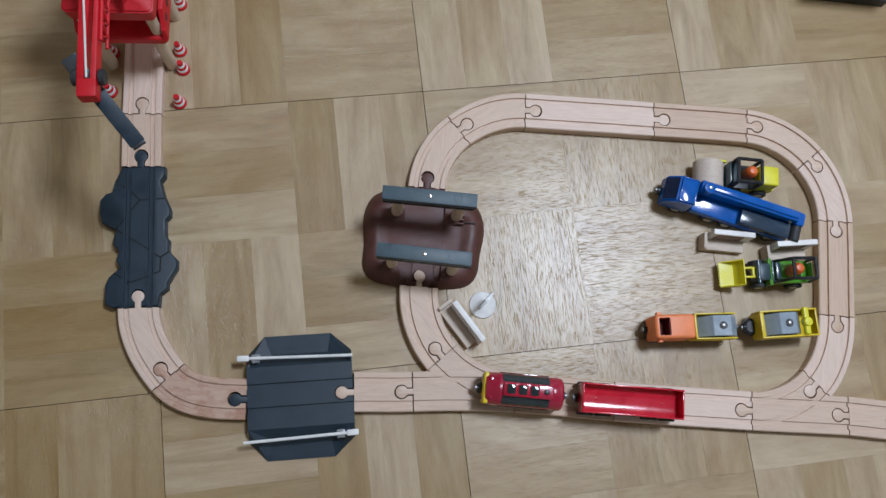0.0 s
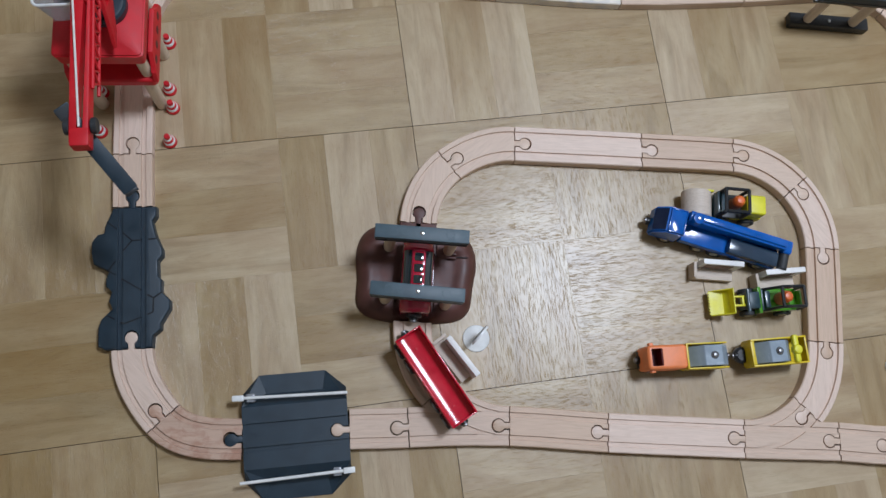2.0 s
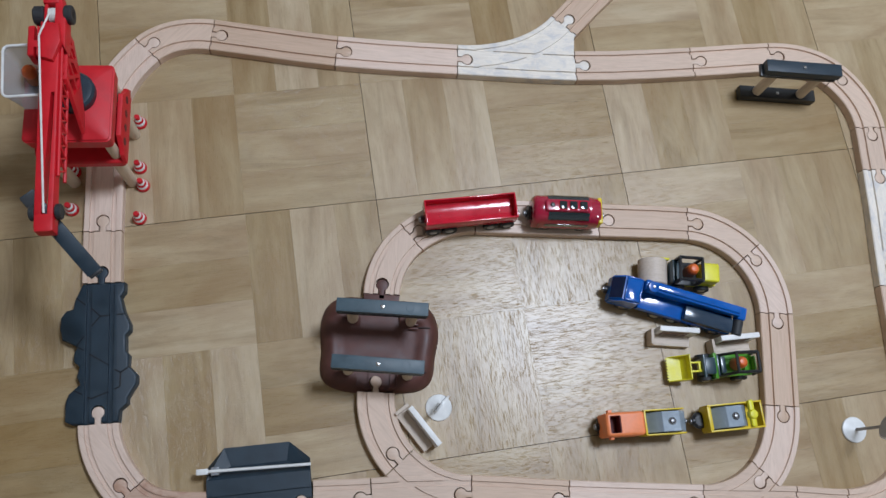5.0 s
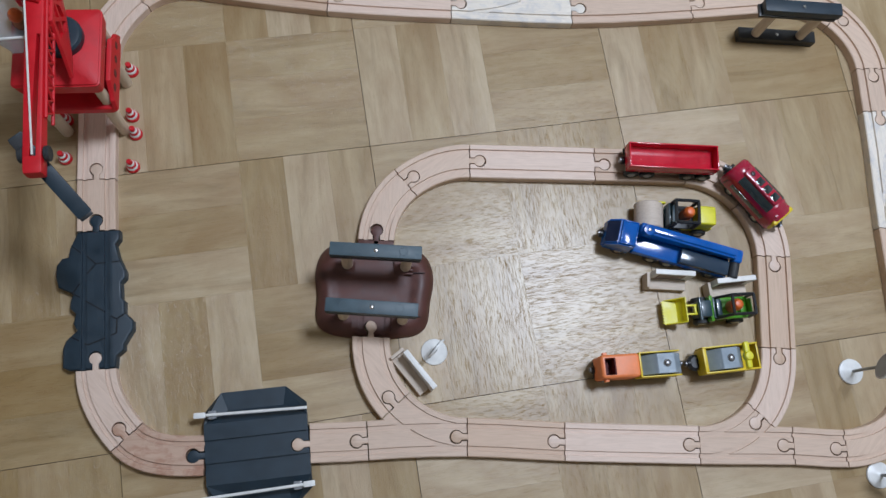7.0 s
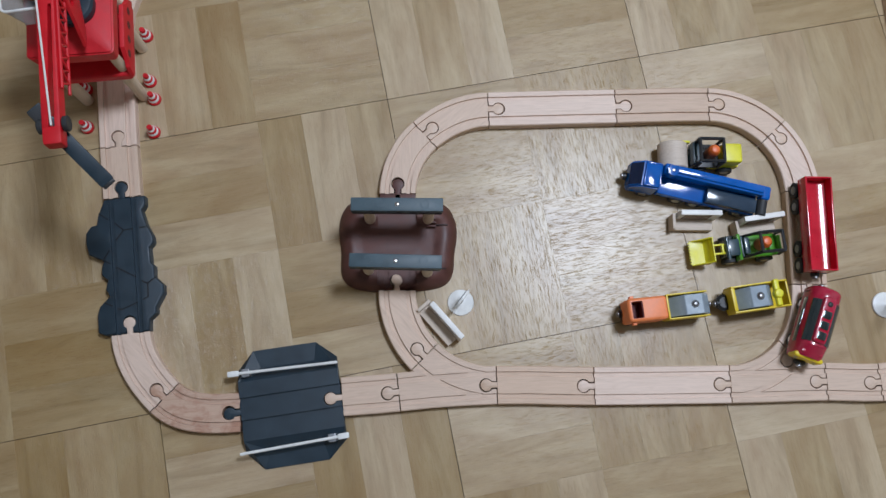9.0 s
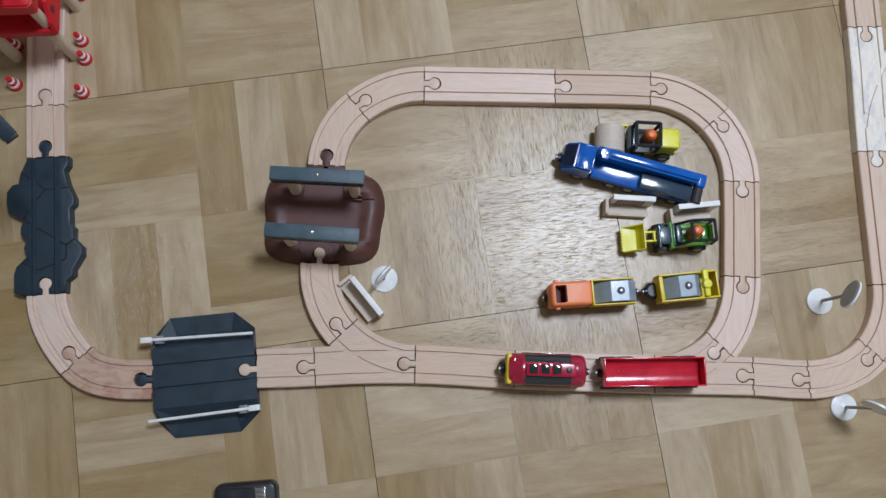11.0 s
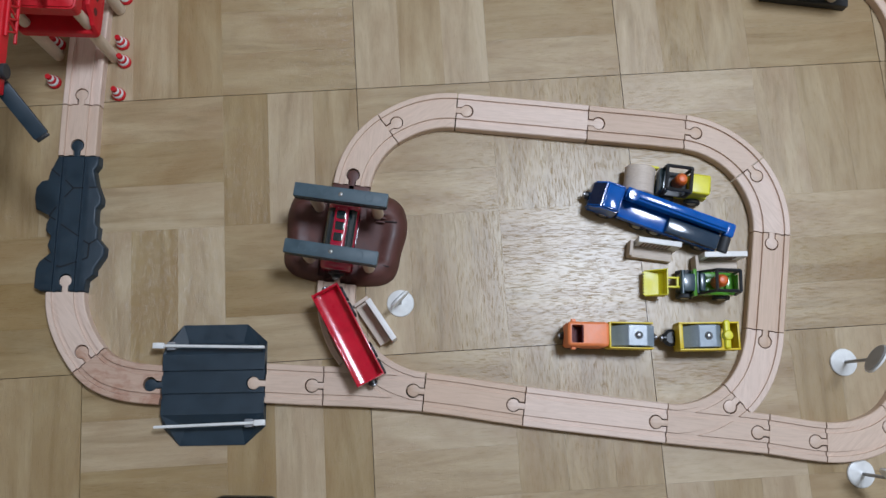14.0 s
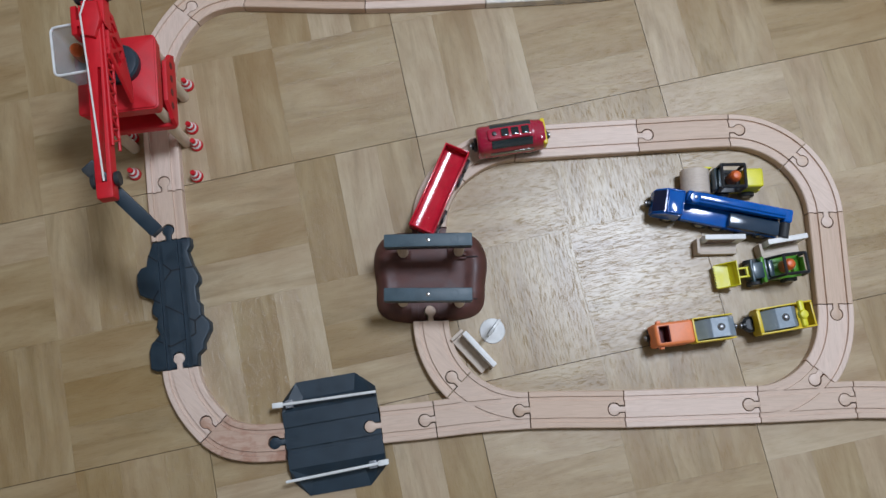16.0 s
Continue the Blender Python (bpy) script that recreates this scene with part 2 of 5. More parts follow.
def slab(points, z0, z1, bevel=0.0, seg=2, bm=None):
    """An outline raised from z0 to z1, its upper edge rounded."""
    b = bmesh.new()
    low = [b.verts.new((x, y, z0)) for x, y in points]
    face = b.faces.new(low)
    out = bmesh.ops.extrude_face_region(b, geom=[face])
    top = [v for v in out["geom"] if isinstance(v, bmesh.types.BMVert)]
    for v in top:
        v.co.z = z1
    if bevel:
        edges = [e for e in b.edges if all(abs(v.co.z - z1) < 1e-7 for v in e.verts)]
        bmesh.ops.bevel(b, geom=edges, offset=bevel, segments=seg, profile=0.5, affect="EDGES", clamp_overlap=True)
    return joined(bm, b)


def swept(points, profile, bm=None):
    """A closed profile of (side, height) pairs carried along points of (x, y, heading)."""
    b = bmesh.new()
    rings = []
    for x, y, h in points:
        s, c = math.sin(h), math.cos(h)
        rings.append([b.verts.new((x - s * u, y + c * u, w)) for u, w in profile])
    k = len(profile)
    for a, c in zip(rings, rings[1:]):
        for i in range(k):
            b.faces.new((a[i], a[(i + 1) % k], c[(i + 1) % k], c[i]))
    b.faces.new(rings[0]), b.faces.new(rings[-1])
    return joined(bm, b)


def rounded(x0, x1, y0, y1, r, n=5):
    pts = []
    for cx, cy, a in ((x1 - r, y1 - r, 0), (x0 + r, y1 - r, 90), (x0 + r, y0 + r, 180), (x1 - r, y0 + r, 270)):
        pts += [(cx + r * math.cos(radians(a + 90 * k / n)), cy + r * math.sin(radians(a + 90 * k / n))) for k in range(n + 1)]
    return pts


def carve(me_a, cutters, how="DIFFERENCE"):
    """The mesh me_a with the given bmeshes taken away from it or added to it."""
    ob = new("carved", me_a)
    spare = []
    for k in cutters:
        bmesh.ops.recalc_face_normals(k, faces=k.faces)
        me = bpy.data.meshes.new("cutter")
        k.to_mesh(me)
        k.free()
        c = new("cutter", me)
        spare.append(c)
        md = ob.modifiers.new("cut", "BOOLEAN")
        md.operation, md.solver, md.object = how, "EXACT", c
    bpy.context.view_layer.update()
    out = bpy.data.meshes.new_from_object(ob.evaluated_get(bpy.context.evaluated_depsgraph_get()))
    for o in (ob, *spare):
        bpy.data.objects.remove(o)
    out.polygons.foreach_set("use_smooth", [True] * len(out.polygons))
    out.set_sharp_from_angle(angle=radians(32))
    return out


# ---- the room ----
def build_room():
    r = 2.2
    for name, a in (("wall_north", (-r, r, r, r + 0.12)), ("wall_south", (-r, r, -r - 0.12, -r)), ("wall_east", (r, r + 0.12, -r, r)), ("wall_west", (-r - 0.12, -r, -r, r))):
        w = part(name, box(*a, -0.03, 2.5, 0), M_WALL)
        tagged(w, "plain off-white painted room wall", "wall", kind="structure")
    c = part("ceiling", box(-r, r, -r, r, 2.503, 2.6, 0), M_CEIL)
    tagged(c, "plain white painted ceiling", "ceiling", kind="structure")


build_room()


# ---- the railway's plan: joints as x, y and heading in degrees ----
def joint_path(a, b, n=16):
    """Points of x, y, heading along a smooth track line between two joints."""
    d = math.hypot(b[0] - a[0], b[1] - a[1])
    ha, hb = radians(a[2]), radians(b[2])
    turn = abs((b[2] - a[2] + 180) % 360 - 180)
    k = d * (1 + (radians(turn) / 2) ** 2 / 6)
    pts = []
    for i in range(n + 1):
        u = i / n
        h = (2 * u**3 - 3 * u * u + 1, u**3 - 2 * u * u + u, -2 * u**3 + 3 * u * u, u**3 - u * u)
        g = (6 * u * u - 6 * u, 3 * u * u - 4 * u + 1, 6 * u - 6 * u * u, 3 * u * u - 2 * u)
        x, y = (h[0] * a[j] + h[1] * k * f(ha) + h[2] * b[j] + h[3] * k * f(hb) for j, f in ((0, math.cos), (1, math.sin)))
        dx, dy = (g[0] * a[j] + g[1] * k * f(ha) + g[2] * b[j] + g[3] * k * f(hb) for j, f in ((0, math.cos), (1, math.sin)))
        pts.append((x, y, math.atan2(dy, dx)))
    return pts


TOP = 0.012
HALF = 0.0195
LOOP = [
    (0.309, -0.1645, 175), (0.1665, -0.152, 174.5), (0.066, -0.141, 176), (-0.005, -0.105, 130), (-0.027, -0.033, 84.5), (-0.017, 0.070, 85), (0.018, 0.1335, 36.5),
    (0.0905, 0.1565, -3.5), (0.2315, 0.148, -4), (0.3355, 0.141, -6), (0.403, 0.1035, -52), (0.4235, 0.033, -95), (0.412, -0.069, -96), (0.381, -0.139, -137),
]
J_I, J_H, J_S2, J_F, J_RB, J_R, J_Q, J_P, J_O, J_N2, J_N, J_M, J_L, J_K = LOOP
J_S1, J_XR, J_C2, J_C1, J_LB = (-0.035, -0.138, 181), (-0.093, -0.137, 180), (-0.1955, -0.142, 178), (-0.2705, -0.120, 131), (-0.302, -0.0515, 91.5)
J_L1, J_L0, J_A, J_U0, J_U1 = (-0.3065, 0.092, 91), (-0.3085, 0.1485, 90.5), (-0.3095, 0.292, 88), (-0.272, 0.364, 45), (-0.2, 0.383, -8)
J_U2, J_U3, J_U4, J_U5, J_U6 = (-0.0585, 0.362, -6.5), (0.083, 0.351, -3.5), (0.225, 0.3425, -1), (0.3715, 0.3475, 3), (0.4735, 0.354, 2)
J_U7, J_U8, J_U9 = (0.216, 0.3965, 47), (0.553, 0.329, -44), (0.585, 0.258, -90)
J_V2, J_V1, J_T3, J_T2, J_T, J_J = (0.583, 0.203, -91), (0.574, 0.060, -92), (0.569, -0.085, -92), (0.540, -0.154, -135), (0.4685, -0.1785, 178), (0.411, -0.172, 175)


def track_profile():
    g0, g1, dp, e = 0.0087, 0.0137, 0.0026, 0.0010
    top = [(HALF, TOP - e), (HALF - e, TOP), (g1, TOP), (g1 - 0.0003, TOP - dp), (g0 + 0.0003, TOP - dp), (g0, TOP)]
    right = [(-u, w) for u, w in reversed(top)]
    return [(HALF, 0.0)] + top + right + [(-HALF, 0.0)]


def peg_outline(grow=0.0):
    """A peg that points along +x from the joint at the origin."""
    r, neck, cx = 0.0061 + grow, 0.0029 + grow, 0.0112
    a0 = math.asin(neck / r)
    ring = [(cx + r * math.cos(a), r * math.sin(a)) for a in (math.pi - a0 - (2 * math.pi - 2 * a0) * k / 18 for k in range(19))]
    return [(-0.004, neck)] + ring + [(-0.004, -neck)]


def moved(bm, x, y, deg):
    bm.transform(pose(x, y, 0, 0, 0, deg))
    return bm


TRACK_MATERIAL = {"beech": M_BEECH, "light beech": M_BEECH_LIGHT, "tan beech": M_BEECH_TAN, "reddish beech": M_BEECH_RED, "pale birch": M_BIRCH}
GROUP = "toy railway track pieces"


def track(a, b, ends, tone="beech", shape="straight", branch=None, branch_end="", fill=0):
    """A wooden track piece from joint a to joint b. ends: p for a peg, s for a slot, - for neither, at a and at b."""
    mat = TRACK_MATERIAL[tone]
    n = 14 if shape != "straight" else 3
    o = Matrix.Translation((a[0], a[1], 0)) @ pose(0, 0, 0, 0, 0, a[2])
    inv = o.inverted()
    gap = 0.0006

    def line(p, q, k):
        pts = joint_path(p, q, k)
        x0, y0, h0 = pts[0]
        x1, y1, h1 = pts[-1]
        pts[0] = (x0 + gap * math.cos(h0), y0 + gap * math.sin(h0), h0)
        pts[-1] = (x1 - gap * math.cos(h1), y1 - gap * math.sin(h1), h1)
        return pts

    if branch is None:
        bm = swept(line(a, b, n), track_profile())
        bm.transform(inv)
        me = mesh_of("body", bm, mat)
    else:
        e = 0.001
        prof = [(HALF, 0), (HALF, TOP - e), (HALF - e, TOP), (-HALF + e, TOP), (-HALF, TOP - e), (-HALF, 0)]
        w = HALF - 0.00025
        low = [(w, -0.0004), (w, TOP - e), (w - e, TOP - 0.00015), (-w + e, TOP - 0.00015), (-w, TOP - e), (-w, -0.0004)]
        way = joint_path(*branch, 18)
        inner = branch[0][:2] in (a[:2], b[:2])
        side_way = line(*branch, 18)
        side_way = side_way[1:] if inner else side_way[:-1]
        bm, bm2 = swept(line(a, b, 3), prof), swept(side_way, low)
        bm.transform(inv), bm2.transform(inv)
        me = carve(mesh_of("body", bm, mat), [bm2], "UNION")
        if fill:
            hs, g = radians(b[2]), branch[1]
            hb = radians(g[2])
            p1 = (b[0] - math.sin(hs) * (HALF - 0.004) - 0.0009 * math.cos(hs), b[1] + math.cos(hs) * (HALF - 0.004) - 0.0009 * math.sin(hs))
            p2 = (g[0] + math.sin(hb) * (HALF - 0.003) - 0.0012 * math.cos(hb), g[1] - math.cos(hb) * (HALF - 0.003) - 0.0012 * math.sin(hb))
            wedge = slab([p1, p2, way[14][:2], way[9][:2]], -0.0007, TOP - 0.0003)
            wedge.transform(inv)
            me = carve(me, [wedge], "UNION")
        for pts, dp, half in ((joint_path(a, b, 3), 0.0025, 0.0025), (way[3:] if inner else way[:-3], 0.0021, 0.0022)):
            (x0, y0, h0), (x1, y1, h1) = pts[0], pts[-1]
            k0, k1 = 0.004 if pts[0][:2] != way[3][:2] else 0.0, 0.004 if pts[-1][:2] != way[-4][:2] else 0.0
            if k0:
                pts = [(x0 - k0 * math.cos(h0), y0 - k0 * math.sin(h0), h0)] + pts
            if k1:
                pts = pts + [(x1 + k1 * math.cos(h1), y1 + k1 * math.sin(h1), h1)]
            for side in (-1, 1):
                c = swept(pts, [(side * 0.0112 - half, TOP - dp), (side * 0.0112 + half, TOP - dp), (side * 0.0112 + half + 0.0004, TOP + 0.002), (side * 0.0112 - half - 0.0004, TOP + 0.002)])
                c.transform(inv)
                me = carve(me, [c])
    spots = [(a, ends[0], 180), (b, ends[1], 0)]
    if branch is not None:
        tip = branch[1] if branch[1] not in (a, b) else branch[0]
        spots.append((tip, branch_end, 0 if tip is branch[1] else 180))
    cuts = []
    for p, what, turn in spots:
        if what == "s":
            c = slab(peg_outline(0.0011), -0.003, TOP + 0.003)
            c = moved(c, p[0], p[1], p[2] + turn + 180)
            c.transform(inv)
            cuts.append(c)
    if cuts:
        me = carve(me, cuts)
    t = thing("track_piece", o, f"{tone} wooden toy track, {shape} grooved piece on the floor", "toy track", GROUP)
    body = new("body", me)
    body.parent = t
    for p, what, turn in spots:
        if what == "p":
            c = slab(peg_outline(), 0.001, TOP - 0.0004, 0.0004)
            c.transform(Matrix.Translation((random.uniform(-0.0009, 0.0002), random.uniform(-0.0005, 0.0005), 0)))
            c = moved(c, p[0], p[1], p[2] + turn)
            c.transform(inv)
            part("peg", c, mat, t)
    return t


def build_tracks():
    # the inner loop, in the way the train runs
    track(J_I, J_H, "sp", "light beech")
    track(J_H, J_S2, "sp", "tan beech")
    track(J_S2, J_S1, "sp", shape="switch", branch=(J_S2, J_F), branch_end="p")
    track(J_F, J_RB, "sp", shape="curved")
    track(J_R, J_Q, "sp", shape="curved")
    track(J_Q, J_P, "sp", shape="curved")
    track(J_P, J_O, "sp", "light beech")
    track(J_O, J_N2, "sp", "tan beech")
    track(J_N2, J_N, "sp", shape="curved")
    track(J_N, J_M, "sp", "light beech", "curved")
    track(J_M, J_L, "sp", "tan beech")
    track(J_L, J_K, "sp", "light beech", "curved")
    track(J_J, J_I, "sp", shape="switch", branch=(J_K, J_I), branch_end="s")
    # the outer line
    track(J_S1, J_XR, "sp")
    track(J_C2, J_C1, "sp", "reddish beech", "curved")
    track(J_C1, J_LB, "sp", "light beech", "curved")
    track(J_L1, J_L0, "sp")
    track(J_L0, J_A, "sp", "light beech")
    track(J_A, J_U0, "sp", "light beech", "curved")
    track(J_U0, J_U1, "sp", shape="curved")
    track(J_U1, J_U2, "sp", "tan beech")
    track(J_U2, J_U3, "sp", "light beech")
    track(J_U3, J_U4, "sp", "pale birch", "switch", branch=(J_U3, J_U7), branch_end="p", fill=1)
    track(J_U4, J_U5, "sp")
    track(J_U5, J_U6, "sp")
    track(J_U6, J_U8, "sp", shape="curved")
    track(J_U8, J_U9, "sp", shape="curved")
    track(J_U9, J_V2, "sp")
    track(J_V2, J_V1, "sp", "pale birch", "switch", branch=((J_V1[0], J_V1[1], 88), (0.640, 0.186, 43)), branch_end="-")
    track(J_V1, J_T3, "sp")
    track(J_T3, J_T2, "sp", shape="curved")
    track(J_T2, J_T, "sp", shape="curved")
    track(J_T, J_J, "sp")
    k = 0.144
    b1 = (J_U7[0] + k * math.cos(radians(44)), J_U7[1] + k * math.sin(radians(44)), 41)
    track(J_U7, b1, "ss", "tan beech")


build_tracks()


# ---- special plastic track parts ----
def inset_lines(parent, lines, z, width=0.0015, material=M_SLATE_LINE, name="joint_line"):
    for p, q in lines:
        d = Vector((q[0] - p[0], q[1] - p[1]))
        L, a = d.length, math.degrees(math.atan2(d.y, d.x))
        part(name, box(0, L, -width / 2, width / 2, z - 0.001, z + 0.00025, 0), material, parent, m=pose(p[0], p[1], 0, 0, 0, a))


def groove_cutters(length):
    out = []
    for s in (-1, 1):
        out.append(box(-length, length, min(s * 0.0087, s * 0.0137), max(s * 0.0087, s * 0.0137), TOP - 0.0026, TOP + 0.004, 0))
    return out


def ground_in(me, name, parent, material):
    me.materials.clear()
    me.materials.append(material)
    ob = new(name, me)
    ob.parent = parent
    return ob


def build_stone_track():
    mx, my = (J_L1[0] + J_LB[0]) / 2, (J_L1[1] + J_LB[1]) / 2
    deg = math.degrees(math.atan2(J_L1[1] - J_LB[1], J_L1[0] - J_LB[0]))
    t = thing("stone_path_track", pose(mx, my, 0, 0, 0, deg), "slate blue plastic track piece with rocky outline and crack lines", "toy track", GROUP)
    k = 0.0001905
    px = [(165, 100), (392, 100), (392, 150), (370, 180), (384, 235), (392, 262), (425, 335), (424, 370), (400, 395), (402, 480), (420, 500), (418, 560), (464, 610), (463, 655), (415, 730), (415, 760),
          (375, 790), (370, 850), (132, 850), (95, 830), (95, 732), (110, 690), (165, 640), (146, 600), (160, 550), (130, 520), (130, 480), (147, 440), (68, 400), (55, 340), (57, 280), (85, 242), (118, 235), (126, 190)]
    pts = [((475 - y) * k, (262 - x) * k * (0.95 if x > 262 else 1)) for x, y in px]
    bm = slab(pts, 0, TOP + 0.0005, 0.0022, 3)
    me = mesh_of("body", bm, M_SLATE)
    L = (850 - 100) * k / 2
    cut = groove_cutters(0.09) + [moved(slab(peg_outline(0.0006), -0.003, 0.03), -L, 0, 0)]
    ground_in(carve(me, cut), "body", t, M_SLATE)
    part("peg", moved(slab(peg_outline(), 0.001, TOP - 0.0003, 0.0004), L, 0, 0), M_SLATE, t)
    q = [((135, 175), (185, 217)), ((217, 238), (262, 283)), ((262, 283), (312, 281)), ((345, 280), (388, 278)), ((262, 283), (218, 335)), ((180, 388), (143, 440)), ((143, 440), (182, 462)),
         ((212, 485), (310, 550)), ((340, 575), (372, 594)), ((372, 594), (414, 566)), ((372, 594), (370, 668)), ((370, 668), (340, 680)), ((310, 692), (226, 720)), ((226, 720), (208, 712)), ((180, 695), (138, 672))]
    inset_lines(t, [(((475 - a[1]) * k, (262 - a[0]) * k), ((475 - b[1]) * k, (262 - b[0]) * k)) for a, b in q], TOP + 0.0005)


def build_crossing():
    mx, my = (J_XR[0] + J_C2[0]) / 2, (J_XR[1] + J_C2[1]) / 2
    deg = math.degrees(math.atan2(J_XR[1] - J_C2[1], J_XR[0] - J_C2[0]))
    t = thing("level_crossing", pose(mx, my, 0, 0, 0, deg), "slate blue plastic level crossing with two white barrier arms", "level crossing")
    L = 0.0508
    b = bmesh.new()
    z_in, z_rim, z_step = TOP + 0.0006, 0.0018, 0.0042
    sides = []
    for f in (1, -1):
        top = [b.verts.new((x, f * 0.0295, z_in)) for x in (-L, -0.020, 0.020, L)]
        step = [b.verts.new((x, f * 0.0415, z_step)) for x in (-0.0275, 0.0275)]
        rim = [b.verts.new((x, f * y, z_rim)) for x, y in ((-L, 0.042), (-0.034, 0.060), (0.031, 0.060), (L, 0.042))]
        low = [b.verts.new((v.co.x, v.co.y, 0.0)) for v in rim]
        faces = [(top[1], top[2], step[1], step[0]), (step[0], step[1], rim[2], rim[1]), (top[0], top[1], step[0]), (top[0], step[0], rim[1]), (top[0], rim[1], rim[0]),
                 (top[3], step[1], top[2]), (top[3], rim[2], step[1]), (top[3], rim[3], rim[2])] + [(rim[k], rim[k + 1], low[k + 1], low[k]) for k in range(3)]
        for q in faces:
            b.faces.new(q)
        sides.append((top, rim, low))
    (t1, r1, l1), (t2, r2, l2) = sides
    b.faces.new(t1 + t2[::-1]), b.faces.new(l1 + l2[::-1])
    for e in (0, 3):
        b.faces.new((l1[e], r1[e], t1[e], t2[e], r2[e], l2[e]))
    me = mesh_of("deck", b, M_SLATE)
    me = carve(me, groove_cutters(0.09) + [moved(slab(peg_outline(0.0007), -0.003, 0.03), L, 0, 180)])
    deck = ground_in(me, "deck", t, M_SLATE)
    deck.data.polygons.foreach_set("use_smooth", [False] * len(deck.data.polygons))
    part("peg", moved(slab(peg_outline(), 0.001, TOP - 0.0003, 0.0004), -L, 0, 180), M_SLATE, t)
    inv = t.matrix_basis.inverted()
    for (p, q), big in ((((-0.204, -0.104), (-0.094, -0.102)), 0), (((-0.196, -0.183), (-0.088, -0.175)), 1)):
        z = 0.022
        a, c = inv @ Vector((*p, z)), inv @ Vector((*q, z))
        hinge, free = (c, a) if big else (a, c)
        d = (free - hinge).normalized()
        arm = part("barrier_arm", rod(hinge, free, 0.0015, 10), M_WHITE, t, "thin white barrier arm")
        e = hinge + d * 0.011
        f = math.degrees(math.atan2(d.y, d.x))
        part("counterweight", box(0, 0.011, -0.0028, 0.0028, -0.0025, 0.0025, 0.0007), M_WHITE, arm, m=Matrix.Translation(hinge) @ pose(0, 0, 0, 0, 0, f))
        part("barrier_mount", box(-0.004, 0.004, -0.004, 0.004, 0.004, 0.0205, 0.001), M_CLEAR, t, "clear plastic barrier mount", m=Matrix.Translation((e.x + d.x * 0.006, e.y + d.y * 0.006, 0)))


def build_bridge_base():
    """The brown plastic hill under the loop, its track way and its two beams on wooden posts."""
    deg = math.degrees(math.atan2(J_R[1] - J_RB[1], J_R[0] - J_RB[0])) - 90
    cx, cy = -0.0222, 0.0165
    t = thing("mine_gate", pose(cx, cy, 0, 0, 0, deg), "brown plastic mound with two grey beams on wooden posts", "toy mine")
    b = bmesh.new()
    nx, ny = 44, 44
    hx, hy = 0.0615, 0.0505

    def height(u, v):
        r = max(abs(u), abs(v))
        z = 0.0155 * (1 - max(0, (r - 0.72) / 0.28) ** 2.4) + 0.002
        dip = 0.0047 * max(0.0, min(1.0, (0.56 - abs(v)) / 0.16))
        if abs(u) > 0.62:
            dip *= max(0.0, (0.92 - abs(u)) / 0.30)
        return z - dip

    grid = []
    for i in range(nx + 1):
        row = []
        for j in range(ny + 1):
            u, v = 2 * i / nx - 1, 2 * j / ny - 1
            k = 4.2
            r, q = max(abs(u), abs(v)), (abs(u) ** k + abs(v) ** k) ** (1 / k)
            f = r / q if q > 0 else 1
            wob = 1 + 0.022 * math.sin(3 * math.atan2(v, u) + 0.6) + 0.012 * math.sin(7 * math.atan2(v, u))
            row.append(b.verts.new((u * f * hx * (1 + (wob - 1) * r), v * f * hy * (1 + (wob - 1) * r), height(u, v))))
        grid.append(row)
    for i in range(nx):
        for j in range(ny):
            b.faces.new((grid[i][j], grid[i + 1][j], grid[i + 1][j + 1], grid[i][j + 1]))
    edge = [grid[i][0] for i in range(nx + 1)] + [grid[nx][j] for j in range(1, ny + 1)] + [grid[i][ny] for i in range(nx - 1, -1, -1)] + [grid[0][j] for j in range(ny - 1, 0, -1)]
    low = [b.verts.new((v.co.x, v.co.y, 0)) for v in edge]
    for i in range(len(edge)):
        j = (i + 1) % len(edge)
        b.faces.new((edge[i], low[i], low[j], edge[j]))
    b.faces.new(low)
    me = mesh_of("mound", b, M_BROWN)
    way = [box(-0.0205, 0.0205, -0.08, 0.08, TOP + 0.0006, 0.05, 0)]
    slot = slab(peg_outline(0.0006), -0.004, 0.03)
    slot.transform(pose(-0.0012, -0.0512, 0, 0, 0, 90))
    me = carve(me, way)
    cuts = [slot]
    for s in (-1, 1):
        for y0, y1 in ((-0.08, -0.026), (0.036, 0.08)):
            cuts.append(box(min(s * 0.0087, s * 0.0137), max(s * 0.0087, s * 0.0137), y0, y1, TOP - 0.0018, TOP + 0.01, 0))
    me = carve(me, cuts)
    ground_in(me, "mound", t, M_BROWN)
    part("track_bed", box(-0.0190, 0.0190, 0.044, 0.0535, 0.0, TOP - 0.0002, 0.0005), M_BROWN, t)
    pg = slab(peg_outline(), 0.001, TOP - 0.0002, 0.0004)
    pg.transform(pose(0.0, 0.0528, 0, 0, 0, 90))
    part("peg", pg, M_BROWN, t)
    for k in range(3):
        part("ladder_rung", box(0.0315, 0.0405, 0.0165 + 0.0042 * k, 0.0180 + 0.0042 * k, 0.0155, 0.0192, 0.0005), M_BROWN, t)
    # two dark strips laid on uncut plastic, painting the shade of moulded grooves
    for y in (0.0175, -0.0225):
        part("crease", box(0.0405, 0.0535, y - 0.0005, y + 0.0005, 0.0150, 0.0170, 0), M_DEEPBROWN, t, "dark strip painted as a groove's shade", m=pose(0, 0, 0, 0, 0, 2 if y > 0 else -6))
    inv = t.matrix_basis.inverted()
